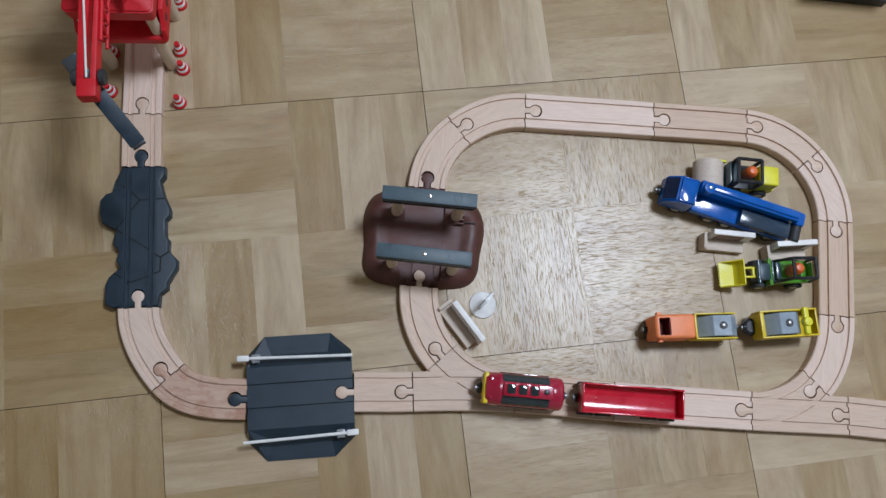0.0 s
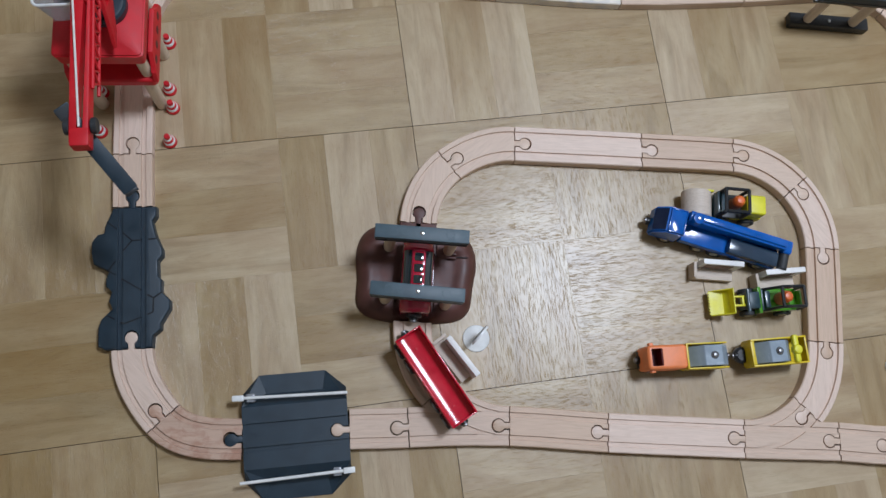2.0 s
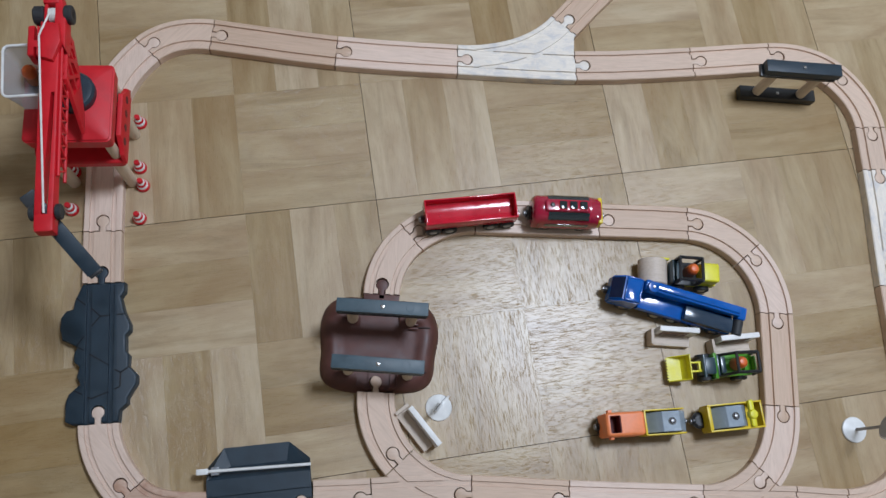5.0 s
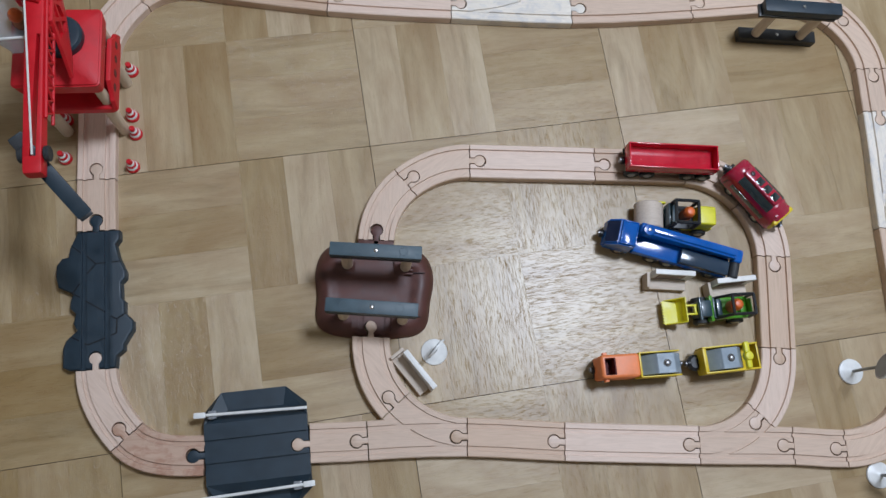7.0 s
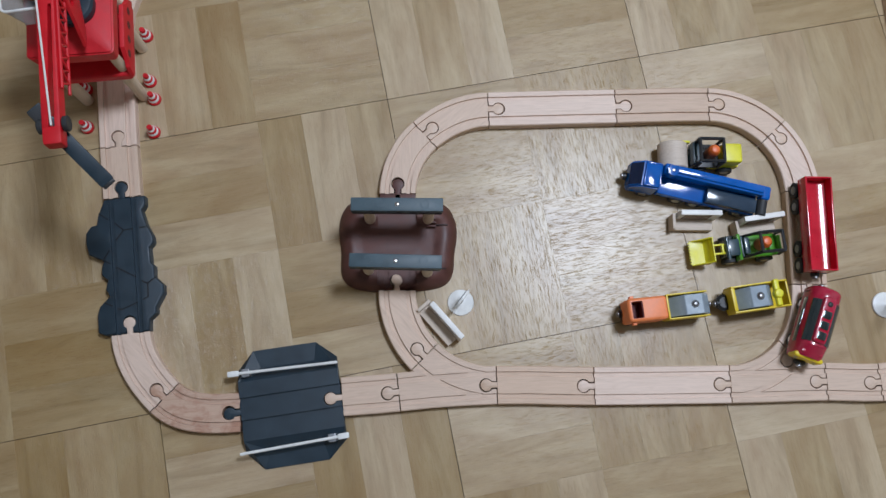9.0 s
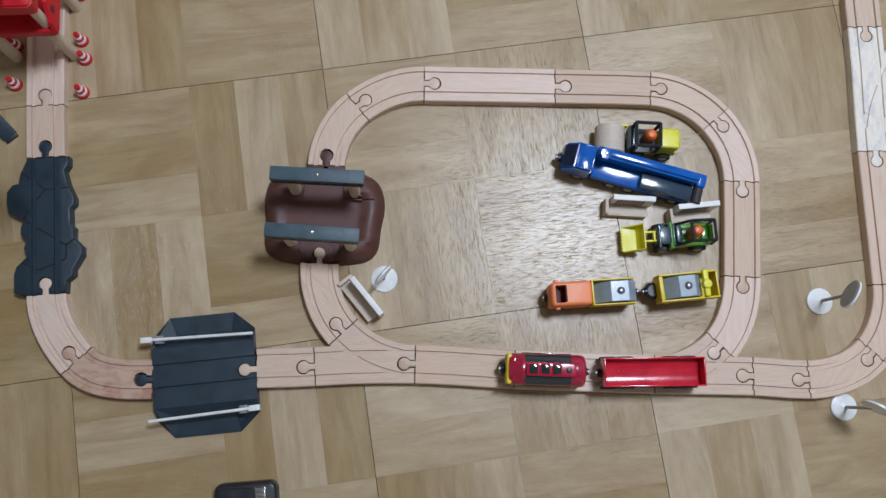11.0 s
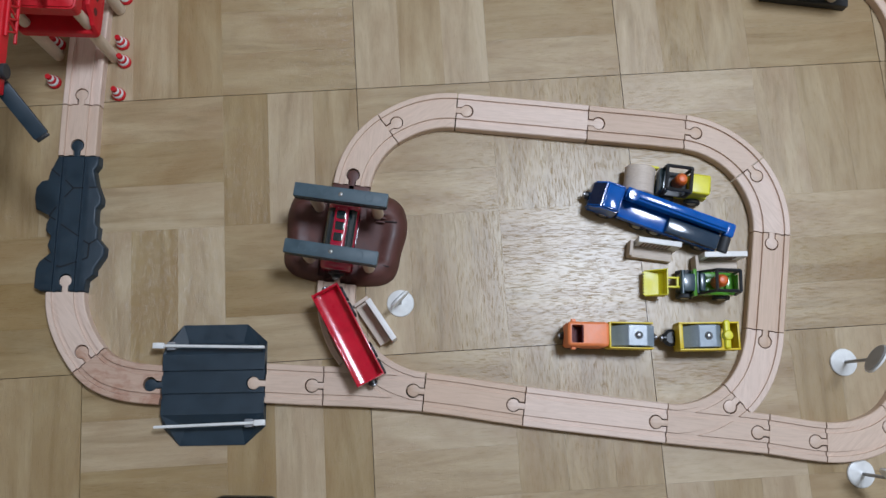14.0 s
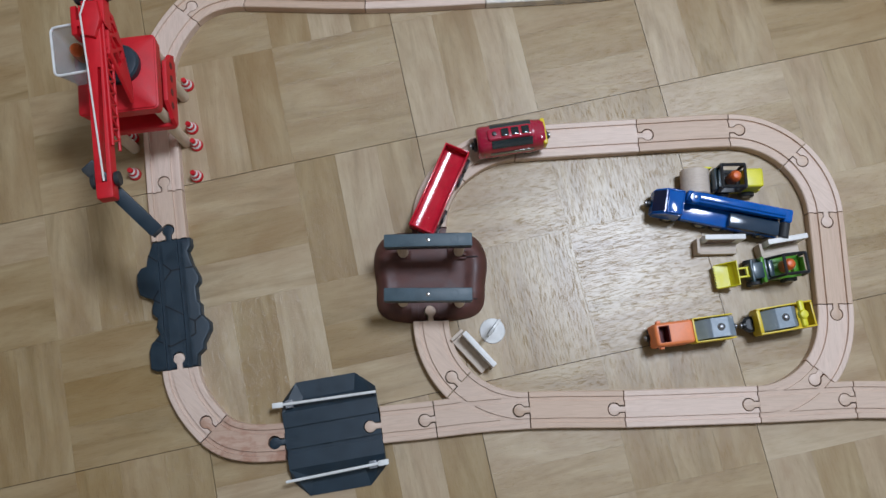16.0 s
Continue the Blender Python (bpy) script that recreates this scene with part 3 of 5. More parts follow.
    for (p, q, legs) in (((-0.0645, 0.0455), (0.0255, 0.0365), ((-0.0485, 0.0445), (0.0125, 0.0385))), ((-0.0705, -0.0095), (0.0185, -0.0200), ((-0.0545, -0.0100), (0.0060, -0.0180)))):
        a, c = inv @ Vector((*p, 0)), inv @ Vector((*q, 0))
        d = c - a
        f = math.degrees(math.atan2(d.y, d.x))
        beam = part("beam", box(0, d.length, -0.0068, 0.0068, 0.0745, 0.0835, 0.0012), M_BEAM, t, "grey blue painted beam", m=Matrix.Translation(a) @ pose(0, 0, 0, 0, 0, f))
        part("underside", box(0.001, d.length - 0.001, -0.0072, 0.0066, 0.0705, 0.0746, 0.0006), M_BLACK, beam, "black beam underside")
        part("bolt", spun([(0, 0.0848), (0.0012, 0.0846), (0.0021, 0.0838), (0.0021, 0.083)]), M_STEEL, beam, "bright steel bolt", m=pose(d.length / 2, 0, 0))
        for r, x in ((0.0042, 0.2), (0.0032, 0.32), (0.0042, 0.8)):
            part("dimple", spun([(r - 0.0006, 0.0833), (r - 0.0006, 0.08375), (r, 0.08375), (r, 0.0833)], n=20), M_BEAM, beam, m=pose(d.length * x, 0.0005, 0))
        for lx, ly in legs:
            w = inv @ Vector((lx, ly, 0))
            part("post", rod((w.x, w.y, 0.0145), (w.x, w.y, 0.071), 0.0058, 18), M_DOWEL, t, "round wooden post")


build_stone_track()
build_crossing()
build_bridge_base()


# ---- small furniture of the railway ----
def build_black_gate():
    p, q = Vector((0.4265, 0.3090, 0)), Vector((0.5225, 0.3010, 0))
    d = q - p
    f = math.degrees(math.atan2(d.y, d.x))
    t = thing("black_gate", Matrix.Translation(p) @ pose(0, 0, 0, 0, 0, f), "black wooden gate beams joined by two round wooden posts", "toy gate")
    for z0, name, x0, x1 in ((0.0, "lower_beam", 0.0, 0.0955), (0.0635, "upper_beam", 0.0030, 0.0930)):
        b = part(name, box(x0, x1, -0.0075, 0.0075, z0, z0 + 0.011, 0.001), M_SLATE if z0 else M_BLACK, t)
        if z0:
            part("underside", box(x0 - 0.003, x1 - 0.003, -0.0082, 0.0070, z0 - 0.004, z0 + 0.0002, 0.0006), M_BLACK, b)
        part("bolt", spun([(0, z0 + 0.0124), (0.0012, z0 + 0.0122), (0.002, z0 + 0.0114), (0.002, z0 + 0.0104)]), M_STEEL, b, "bright steel bolt", m=pose((x0 + x1) / 2, 0, 0))
    for x in (0.021, 0.076):
        part("post", rod((x, 0, 0.0105), (x, 0, 0.060), 0.0056, 18), M_DOWEL, t, "round wooden post")


def build_signs():
    def sign(x, y, deg, h=0.064, r=0.0152):
        t = thing("road_sign", pose(x, y, 0, 0, 0, deg), "white plastic round road sign on a disc foot", "toy sign", "toy road signs")
        part("foot", spun([(0, 0), (0.0136, 0), (0.0140, 0.0012), (0.0134, 0.0024), (0.006, 0.0046), (0.003, 0.0062), (0, 0.0065)], n=36), M_WHITE, t)
        part("pole", rod((0, 0, 0.005), (0, 0, h - r * 0.6), 0.0017, 12), M_SIGNBACK, t, "grey pole")
        s = part("plate", spun([(0, 0), (r, 0), (r, 0.0020), (0, 0.0020)], pose(0, 0.001, h, 90, 0, 0), 36), M_WHITE, t)
        part("back", spun([(0, 0), (r - 0.0014, 0), (r - 0.0014, 0.0005), (0, 0.0005)], pose(0, 0.0016, h, -90, 0, 0), 36), M_SIGNBACK, s, "grey sign back")

    sign(0.0385, -0.0515, 47, 0.030, 0.0118)
    sign(0.4955, -0.098, 60)
    sign(0.506, -0.2085, -35)


def build_benches():
    def bench(x, y, deg, L, stripes=8):
        t = thing("platform_bench", pose(x, y, 0, 0, 0, deg), "plain wooden platform bench with a white top edge", "toy bench", "wooden platform benches")
        part("seat", box(0.002, L, -0.0060, 0.0060, 0, 0.009, 0.0008), M_BLOCK, t)
        bk = part("back", box(0.004, L + 0.004, 0.0062, 0.0118, 0, 0.030, 0.0006), M_PALE, t, "white lacquered back board")
        part("end_block", box(-0.0015, 0.0020, -0.0060, 0.0105, 0, 0.017, 0.0007), M_BLOCK, t)
        for k in range(stripes):
            x0 = 0.009 + k * (L - 0.014) / 8
            part("stripe", box(x0, x0 + 0.0024, 0.0058, 0.0063, 0.010, 0.027, 0), M_STRIPE, bk, "brown printed stripe")

    bench(0.2745, 0.0100, -6, 0.044)
    bench(0.3425, -0.0045, 3, 0.044)
    bench(-0.0030, -0.0540, -54, 0.048, 0)


def build_cones():
    def cone(x, y, first=None):
        if first is not None:
            return copy_thing(first, pose(x, y, 0, 0, 0, 37 * x * 100))
        t = thing("traffic_cone", pose(x, y, 0), "small red and white ringed wooden traffic cone", "toy cone", "traffic cones by the crane")
        rings = [(0.0072, 0.0, 0.0042, M_CRANE), (0.0060, 0.0042, 0.0078, M_WHITE), (0.0050, 0.0078, 0.0112, M_CRANE), (0.0040, 0.0112, 0.0145, M_WHITE), (0.0031, 0.0145, 0.0195, M_CRANE)]
        for r, z0, z1, mt in rings:
            part("ring", spun([(0, z0), (r - 0.0004, z0), (r, z0 + 0.0005), (r - 0.0003, z1 - 0.0006), (r - 0.0009, z1), (0, z1)], n=22), mt, t)
        return t

    c = cone(-0.2735, 0.1650)
    for x, y in ((-0.2715, 0.2025), (-0.2755, 0.2235), (-0.2775, 0.2770), (-0.3440, 0.1765), (-0.3445, 0.2200)):
        cone(x, y, c)


build_black_gate()
build_signs()
build_benches()
build_cones()


# ---- wheels and couplings shared by the vehicles ----
def wheel_mesh(r, w):
    return mesh_of("wheel", spun([(0, -w / 2), (r * 0.9, -w / 2), (r, -w / 2 + 0.0006), (r, w / 2 - 0.0006), (r * 0.88, w / 2), (r * 0.7, w / 2), (r * 0.66, w / 2 - 0.0006), (0, w / 2 - 0.0006)], n=22), M_TYRE)


def add_wheel(parent, x, y, r, w, hub=M_STEEL):
    o = new("wheel", wheel_mesh(r, w))
    o.parent = parent
    o.matrix_basis = pose(x, y, r, -90 if y > 0 else 90)
    part("hub", spun([(0, w / 2 + 0.0004), (r * 0.45, w / 2 + 0.0002), (r * 0.55, w / 2 - 0.0008), (r * 0.55, w / 2 - 0.002)], n=18), hub, o, "light hub")
    return o


def magnet(parent, x, z, r=0.0033, ahead=1):
    h = part("coupling", rod((x, 0, z), (x + ahead * 0.0045, 0, z), 0.0046, 14), M_BLACK, parent, "black coupling")
    part("magnet", spun([(0, 0.0), (r, 0), (r, 0.0016), (r * 0.7, 0.0022), (0, 0.0024)], Matrix.Translation((x + ahead * 0.0045, 0, z)) @ pose(0, 0, 0, 0, 90 * ahead, 0), 18), M_DULL, h, "dull steel magnet")


# ---- the train ----
def build_train():
    loco = thing("locomotive", pose(0, 0, TOP), "glossy red toy locomotive with dark roof panels and yellow front", "toy locomotive")
    L, Wd = 0.0375, 0.0158
    part("chassis", box(-L + 0.002, L - 0.001, -0.0135, 0.0135, 0.004, 0.014, 0.002), M_BLACK, loco, "black chassis")
    b = bmesh.new()
    sec = [(-Wd, 0.011), (-Wd, 0.026), (-Wd + 0.0012, 0.032), (-0.0112, 0.0372), (-0.0068, 0.0402), (0, 0.0410), (0.0068, 0.0402), (0.0112, 0.0372), (Wd - 0.0012, 0.032), (Wd, 0.026), (Wd, 0.011)]
    rings = []
    for x, sy, cut in ((-L, 0.88, 0.84), (-L + 0.0012, 0.95, 0.92), (-L + 0.004, 1, 0.985), (-L + 0.010, 1, 1), (L - 0.0125, 1, 1), (L - 0.0105, 1, 0.94), (L - 0.003, 0.97, 0.86), (L, 0.9, 0.78)):
        rings.append([b.verts.new((x, y * sy, 0.011 + (z - 0.011) * cut)) for y, z in sec])
    for a, c in zip(rings, rings[1:]):
        for i in range(len(sec) - 1):
            b.faces.new((a[i], a[i + 1], c[i + 1], c[i]))
        b.faces.new((a[-1], a[0], c[0], c[-1]))
    b.faces.new(rings[0]), b.faces.new(rings[-1])
    part("body", b, M_TRAIN, loco)
    roof = part("roof_frame", slab(rounded(-0.0265, 0.0225, -0.0068, 0.0068, 0.0035), 0.038, 0.0442, 0.0016, 3), M_TRAIN, loco)
    for k in range(3):
        x = 0.0150 - k * 0.0112
        part("window_rim", slab(rounded(x - 0.0050, x + 0.0050, -0.0053, 0.0053, 0.0016), 0.0432, 0.0449, 0.0005), M_WAGON, roof)
        part("roof_window", slab(rounded(x - 0.0043, x + 0.0043, -0.0046, 0.0046, 0.0014), 0.0435, 0.0455, 0.0006), M_GLASSY, roof, "dark glossy roof window")
    part("button", spun([(0, 0.0460), (0.0018, 0.0458), (0.0026, 0.0450), (0.0026, 0.0437)], n=18), M_BLACK, roof, "small black button", m=pose(-0.0190, 0, 0))
    for s in (-1, 1):
        pnl = bmesh.new()
        ends = []
        for x in (-0.0225, 0.0225):
            hi = [(s * (0.0040 + 0.0117 * math.sin(a)), 0.0291 + 0.0117 * math.cos(a)) for a in (radians(15 + 47 * k / 6) for k in range(7))]
            lo = [(s * (0.0040 + 0.0090 * math.sin(a)), 0.0291 + 0.0090 * math.cos(a)) for a in (radians(62), radians(15))]
            ends.append([pnl.verts.new((x, y, z)) for y, z in hi + lo])
        for k in range(9):
            q = (k + 1) % 9
            pnl.faces.new((ends[0][k], ends[0][q], ends[1][q], ends[1][k]))
        pnl.faces.new(ends[0]), pnl.faces.new(ends[1])
        part("side_panel", pnl, M_GLASSY, loco, "dark glossy curved side roof panel")
        part("side_window", box(-0.024, 0.024, -0.0004, 0.0004, -0.0035, 0.0035, 0.0002), M_GLASSY, loco, "dark side window strip", m=pose(0, s * 0.0160, 0.0225))
        part("seam", box(-L + 0.006, -L + 0.0068, -0.0004, 0.0004, -0.006, 0.006, 0), M_DEEPRED, loco, m=pose(0, s * 0.0159, 0.020))
    part("bumper", slab(rounded(L - 0.0030, L + 0.0020, -0.0150, 0.0150, 0.0022), 0.0155, 0.0315, 0.0012, 3), M_YELLOW, loco, "yellow front bumper")
    part("front_window", box(L - 0.0065, L - 0.0035, -0.0105, 0.0105, 0.0345, 0.0362, 0.0006), M_TRAIN, loco)
    for s in (-1, 1):
        part("headlight", spun([(0, 0.0016), (0.0016, 0.001), (0.0022, 0)], Matrix.Translation((L + 0.0018, s * 0.010, 0.023)) @ pose(0, 0, 0, 0, 90, 0), 14), M_CREAM, loco)
    part("front_buffer", rod((L + 0.0015, 0, 0.0125), (L + 0.0050, 0, 0.0125), 0.0062, 18), M_BLACK, loco, "black front buffer")
    magnet(loco, L + 0.002, 0.0125)
    part("rear_buffer", rod((-L - 0.0030, 0, 0.0150), (-L, 0, 0.0150), 0.0078, 18), M_BLACK, loco, "black rear buffer")
    magnet(loco, -L - 0.001, 0.0125, ahead=-1)
    lw = [add_wheel(loco, x, y, 0.0075, 0.005) for x in (-0.020, 0.020) for y in (-0.0122, 0.0122)]

    wagon = thing("open_wagon", pose(0, 0, TOP), "red open toy goods wagon with black chassis", "toy wagon")
    wl, ww = 0.0500, 0.0142
    z0, z1 = 0.0195, 0.0345
    part("chassis", box(-wl + 0.003, wl - 0.003, -0.0095, 0.0095, 0.0095, z0 - 0.002, 0.0012), M_BLACK, wagon, "black chassis")
    part("floor", box(-wl, wl, -ww, ww, z0 - 0.003, z0 + 0.0002, 0.0006), M_WAGON, wagon)
    dish, rd, wd = bmesh.new(), 0.030, ww - 0.0014
    flat = 0.0026
    arc = [(flat + rd * math.sin(a), z0 + 0.0005 + rd * (1 - math.cos(a))) for a in (math.asin((wd - flat) / rd) * k / 11 for k in range(12))]
    bow = [(-y, z) for y, z in reversed(arc)] + arc
    ends = [[dish.verts.new((x, y, z)) for y, z in bow + [(wd, z0), (-wd, z0)]] for x in (-wl + 0.0015, wl - 0.0015)]
    for k in range(26):
        q = (k + 1) % 26
        dish.faces.new((ends[0][k], ends[0][q], ends[1][q], ends[1][k]))
    dish.faces.new(ends[0]), dish.faces.new(ends[1])
    part("dished_floor", dish, M_WAGON, wagon)
    for s in (-1, 1):
        part("side_wall", box(-wl, wl, s * (ww - 0.0008) - 0.0008, s * (ww - 0.0008) + 0.0008, z0, z1, 0.0005), M_WAGON, wagon)
        part("end_wall", box(s * (wl - 0.0008) - 0.0008, s * (wl - 0.0008) + 0.0008, -ww + 0.0015, ww - 0.0015, z0, z1 - 0.0001, 0.0005), M_WAGON, wagon)
        part("rivet", spun([(0, z0 + 0.0011), (0.0010, z0 + 0.0010), (0.0014, z0 + 0.0004)], n=14), M_WAGON, wagon, m=pose(s * 0.033, 0, 0))
    magnet(wagon, wl - 0.001, 0.0125)
    magnet(wagon, -wl + 0.001, 0.0125, ahead=-1)
    ww_ = [add_wheel(wagon, x, y, 0.0084, 0.0048, M_SIGNBACK) for x in (-0.041, -0.023, 0.023, 0.041) for y in (-0.0136, 0.0136)]
    return loco, wagon, lw, ww_


LOCO, WAGON, LOCO_WHEELS, WAGON_WHEELS = build_train()


# ---- the toy crane ----
def build_crane():
    t = thing("gantry_crane", pose(-0.3095, 0.2370, 0), "red plastic toy gantry crane on wooden legs over the track", "toy crane")
    # the gantry: legs, lower deck, side rails and posts
    for sx in (-1, 1):
        for sy in (-1, 1):
            x, y = sx * 0.0300 - 0.0035, sy * 0.0280 - 0.0015
            part("leg", rod((x, y, 0), (x, y, 0.074), 0.0062, 18), M_DOWEL, t, "round wooden leg")
            part("post", rod((sx * 0.0310, sy * 0.0310, 0.080), (sx * 0.0310, sy * 0.0310, 0.122), 0.0052, 16), M_DOWEL, t, "thin round wooden post")
    part("lower_deck", slab(rounded(-0.0400, 0.0400, -0.0400, 0.0400, 0.006), 0.072, 0.082, 0.0025, 3), M_CRANE, t)
    for sx in (-1, 1):
        r = part("side_rail", slab([(-0.040, 0.080), (0.040, 0.080), (0.036, 0.092), (0.030, 0.096), (0.022, 0.108), (-0.022, 0.108), (-0.030, 0.096), (-0.036, 0.092)], -0.0022, 0.0022, 0.001), M_CRANE, t, m=Matrix.Translation((sx * 0.0395, 0, 0)) @ Matrix(((0, 0, 1, 0), (1, 0, 0, 0), (0, 1, 0, 0), (0, 0, 0, 1))))
        # solid dark discs, no openings: a hole's shade put into the colour
        for k in range(4):
            part("rail_hole", spun([(0, -0.0025), (0.0040, -0.0025), (0.0040, 0.0025), (0, 0.0025)], pose(-0.0225 + 0.015 * k, 0.0935, 0), 16), M_DEEPRED, r, "dark red disc painted as a hole's shade")
    # the upper deck: a shallow box with a hipped roof
    b = bmesh.new()
    lo = [b.verts.new((x, y, 0.116)) for x, y in rounded(-0.0385, 0.0385, -0.0385, 0.0385, 0.005)]
    mid = [b.verts.new((x, y, 0.134)) for x, y in rounded(-0.0400, 0.0400, -0.0400, 0.0400, 0.005)]
    hi = [b.verts.new((x, y, 0.1425)) for x, y in rounded(-0.0240, 0.0200, -0.0200, 0.0240, 0.012)]
    n = len(lo)
    for p, q in ((lo, mid), (mid, hi)):
        for i in range(n):
            b.faces.new((p[i], p[(i + 1) % n], q[(i + 1) % n], q[i]))
    b.faces.new(lo), b.faces.new(hi)
    bmesh.ops.bevel(b, geom=[e for e in b.edges if all(abs(v.co.z - 0.134) < 1e-6 for v in e.verts)], offset=0.0016, segments=2, affect="EDGES")
    part("upper_deck", b, M_CRANE, t)
    part("turntable", spun([(0, 0.141), (0.0190, 0.141), (0.0200, 0.143), (0.0200, 0.1495), (0.0180, 0.152), (0.0150, 0.1528), (0, 0.1528)], n=40), M_SLATE, t, "dark round turntable", m=pose(0.0080, 0.0040, 0))
    # the jib: two long rails with a lattice side, reaching out along the track
    bar = slab([(-0.0082, -0.148), (0.0070, -0.148), (0.0078, 0.020), (0.0060, 0.036), (-0.0066, 0.036), (-0.0080, 0.020)], -0.006, 0.006, 0.0014)
    slit = slab([(-0.0025, -0.137), (0.0025, -0.137), (0.0052, -0.028), (0.0022, -0.028)], -0.02, 0.02)
    jib = ground_in(carve(mesh_of("jib", bar, M_CRANE), [slit]), "jib", t, M_CRANE)
    jib.matrix_basis = pose(0.0085, 0.0, 0.2045, 0, 0, 2.3)
    part("jib_tip", box(-0.0077, 0.0074, -0.152, -0.137, -0.0075, 0.0068, 0.002), M_CRANE, jib)
    head = box(-0.0165, -0.0072, 0.004, 0.033, -0.006, 0.012, 0.0022, 3)
    head = mesh_of("cord_guide", head, M_CRANE)
    head = carve(head, [box(-0.0110, -0.0085, 0.018, 0.05, -0.02, 0.03, 0), box(-0.0110, -0.0085, -0.02, 0.012, -0.02, 0.03, 0)])
    ground_in(head, "cord_guide", jib, M_CRANE)
    part("jib_head", slab([(-0.0075, 0.004), (0.0040, 0.000), (0.0100, 0.018), (0.0080, 0.036), (-0.0070, 0.038)], 0.002, 0.0105, 0.0018), M_CRANE, jib)
    for k in range(20):
        y = -0.099 + k * 0.0058
        part("lattice_bar", rod((0.0092, y, -0.013 if k % 2 else 0.0010), (0.0092, y + 0.0058, 0.0010 if k % 2 else -0.013), 0.0010, 6), M_CRANE, jib)
    part("lattice_chord", rod((0.0088, -0.103, -0.0140), (0.0088, 0.016, -0.0140), 0.0015, 8), M_CRANE, jib)
    part("lattice_edge", rod((0.0088, -0.103, 0.0020), (0.0088, 0.016, 0.0020), 0.0015, 8), M_CRANE, jib)
    for sx in (-1, 1):
        part("tip_wheel", rod((sx * 0.0080, -0.134, 0.001), (sx * 0.0125, -0.134, 0.001), 0.0066, 20), M_TYRE, jib, "dark grey wheel")
    # the mast that carries the jib, a dark-backed truss from the turntable
    mast = part("mast", box(-0.0070, 0.0065, 0.002, 0.016, -0.052, -0.005, 0.0015), M_CRANE, jib)
    plate = slab([(0.036, -0.002), (-0.012, -0.002), (-0.040, -0.054), (-0.024, -0.054), (0.012, -0.036), (0.034, -0.018)], -0.0016, 0.0016, 0.0004)
    holes = [[(0.0325, -0.0045), (0.0230, -0.0045), (0.0275, -0.0150)], [(0.0205, -0.0045), (0.0100, -0.0045), (0.0150, -0.0165)], [(0.0250, -0.0165), (0.0220, -0.0085), (0.0165, -0.0200), (0.0205, -0.0235)],
             [(0.0075, -0.0050), (-0.0060, -0.0050), (0.0000, -0.0180)], [(0.0120, -0.0185), (0.0085, -0.0095), (0.0020, -0.0215), (0.0085, -0.0310)], [(-0.0030, -0.0190), (-0.0095, -0.0080), (-0.0170, -0.0235), (-0.0090, -0.0290)],
             [(0.0000, -0.0235), (-0.0080, -0.0310), (-0.0020, -0.0370), (0.0060, -0.0340)]]
    plate = carve(mesh_of("mast_plate", plate, M_CRANE), [slab(h, -0.01, 0.01) for h in holes])
    side = ground_in(plate, "mast_plate", mast, M_CRANE)
    side.matrix_basis = Matrix.Translation((0.0105, 0, 0)) @ Matrix(((0, 0, 1, 0), (1, 0, 0, 0), (0, 1, 0, 0), (0, 0, 0, 1)))
    arm = part("winch_arm", slab([(0.0030, 0.068), (0.0030, 0.030), (0.0125, 0.012), (0.0125, 0.044), (0.0075, 0.068)], -0.008, 0.006, 0.0014), M_CRANE, jib)
    part("winch_arm_plate", box(-0.0060, -0.0030, 0.034, 0.064, -0.008, 0.005, 0.001), M_CRANE, arm)
    part("winch_end", box(-0.0070, 0.0070, 0.0575, 0.070, -0.010, 0.007, 0.002), M_CRANE, arm)
    w = part("winch_drum", rod((-0.012, 0.049, 0.0), (0.017, 0.049, 0.0), 0.0046, 20), M_TYRE, jib, "dark grey winch drum")
    for x0, x1 in ((-0.0155, -0.0062), (0.0102, 0.0170)):
        part("winch_knob", rod((x0, 0.049, 0.0), (x1, 0.049, 0.0), 0.0085, 24), M_TYRE, w, "dark grey knob")
    for k in range(5):
        part("cord_turn", spun([(0.0045, -0.0009), (0.0066, -0.0004), (0.0066, 0.0004), (0.0045, 0.0009)], Matrix.Translation((-0.0022 + 0.0013 * k, 0.049, 0.0)) @ pose(0, 0, 0, 0, 90, 0), 20), M_STRING, w, "white cord")
    part("cord", rod((-0.0065, 0.022, 0.0135), (-0.0004, -0.136, 0.0058), 0.0009, 8), M_STRING, jib, "white cord")
    part("cord_end", rod((-0.0065, 0.022, 0.0135), (-0.0010, 0.047, 0.0070), 0.0009, 8), M_STRING, jib, "white cord")
    # the dark arm that hangs from the jib's tip down to the track
    top, end = Vector((-0.3115, 0.1190, 0.2080)) - Vector((-0.3095, 0.2370, 0)), Vector((-0.2645, 0.0600, 0.1730)) - Vector((-0.3095, 0.2370, 0))
    q = (end - top).to_track_quat("-Y", "Z").to_matrix().to_4x4()
    ln = (end - top).length
    hook = part("grab_arm", box(-0.0065, 0.0065, -ln, 0.0, -0.0028, 0.0028, 0.0012), M_SLATE, t, "slate blue plastic grab arm", m=Matrix.Translation(top) @ q)
    part("grab_magnet", box(-0.0056, 0.0056, -ln - 0.0030, -ln + 0.0006, -0.0034, 0.0022, 0.0006), M_BLACK, hook)
    part("grab_head", box(-0.0068, 0.0068, -0.014, -0.001, -0.0050, 0.0034, 0.0014), M_TYRE, hook)
    # the frosted cabin beside the jib
    cab = part("cabin", box(-0.0110, 0.0150, -0.0205, 0.0175, 0, 0.0012, 0.0004), M_CLEAR, t, "frosted clear plastic cabin", m=pose(-0.0190, 0.0015, 0.1600, 0, 0, 4))
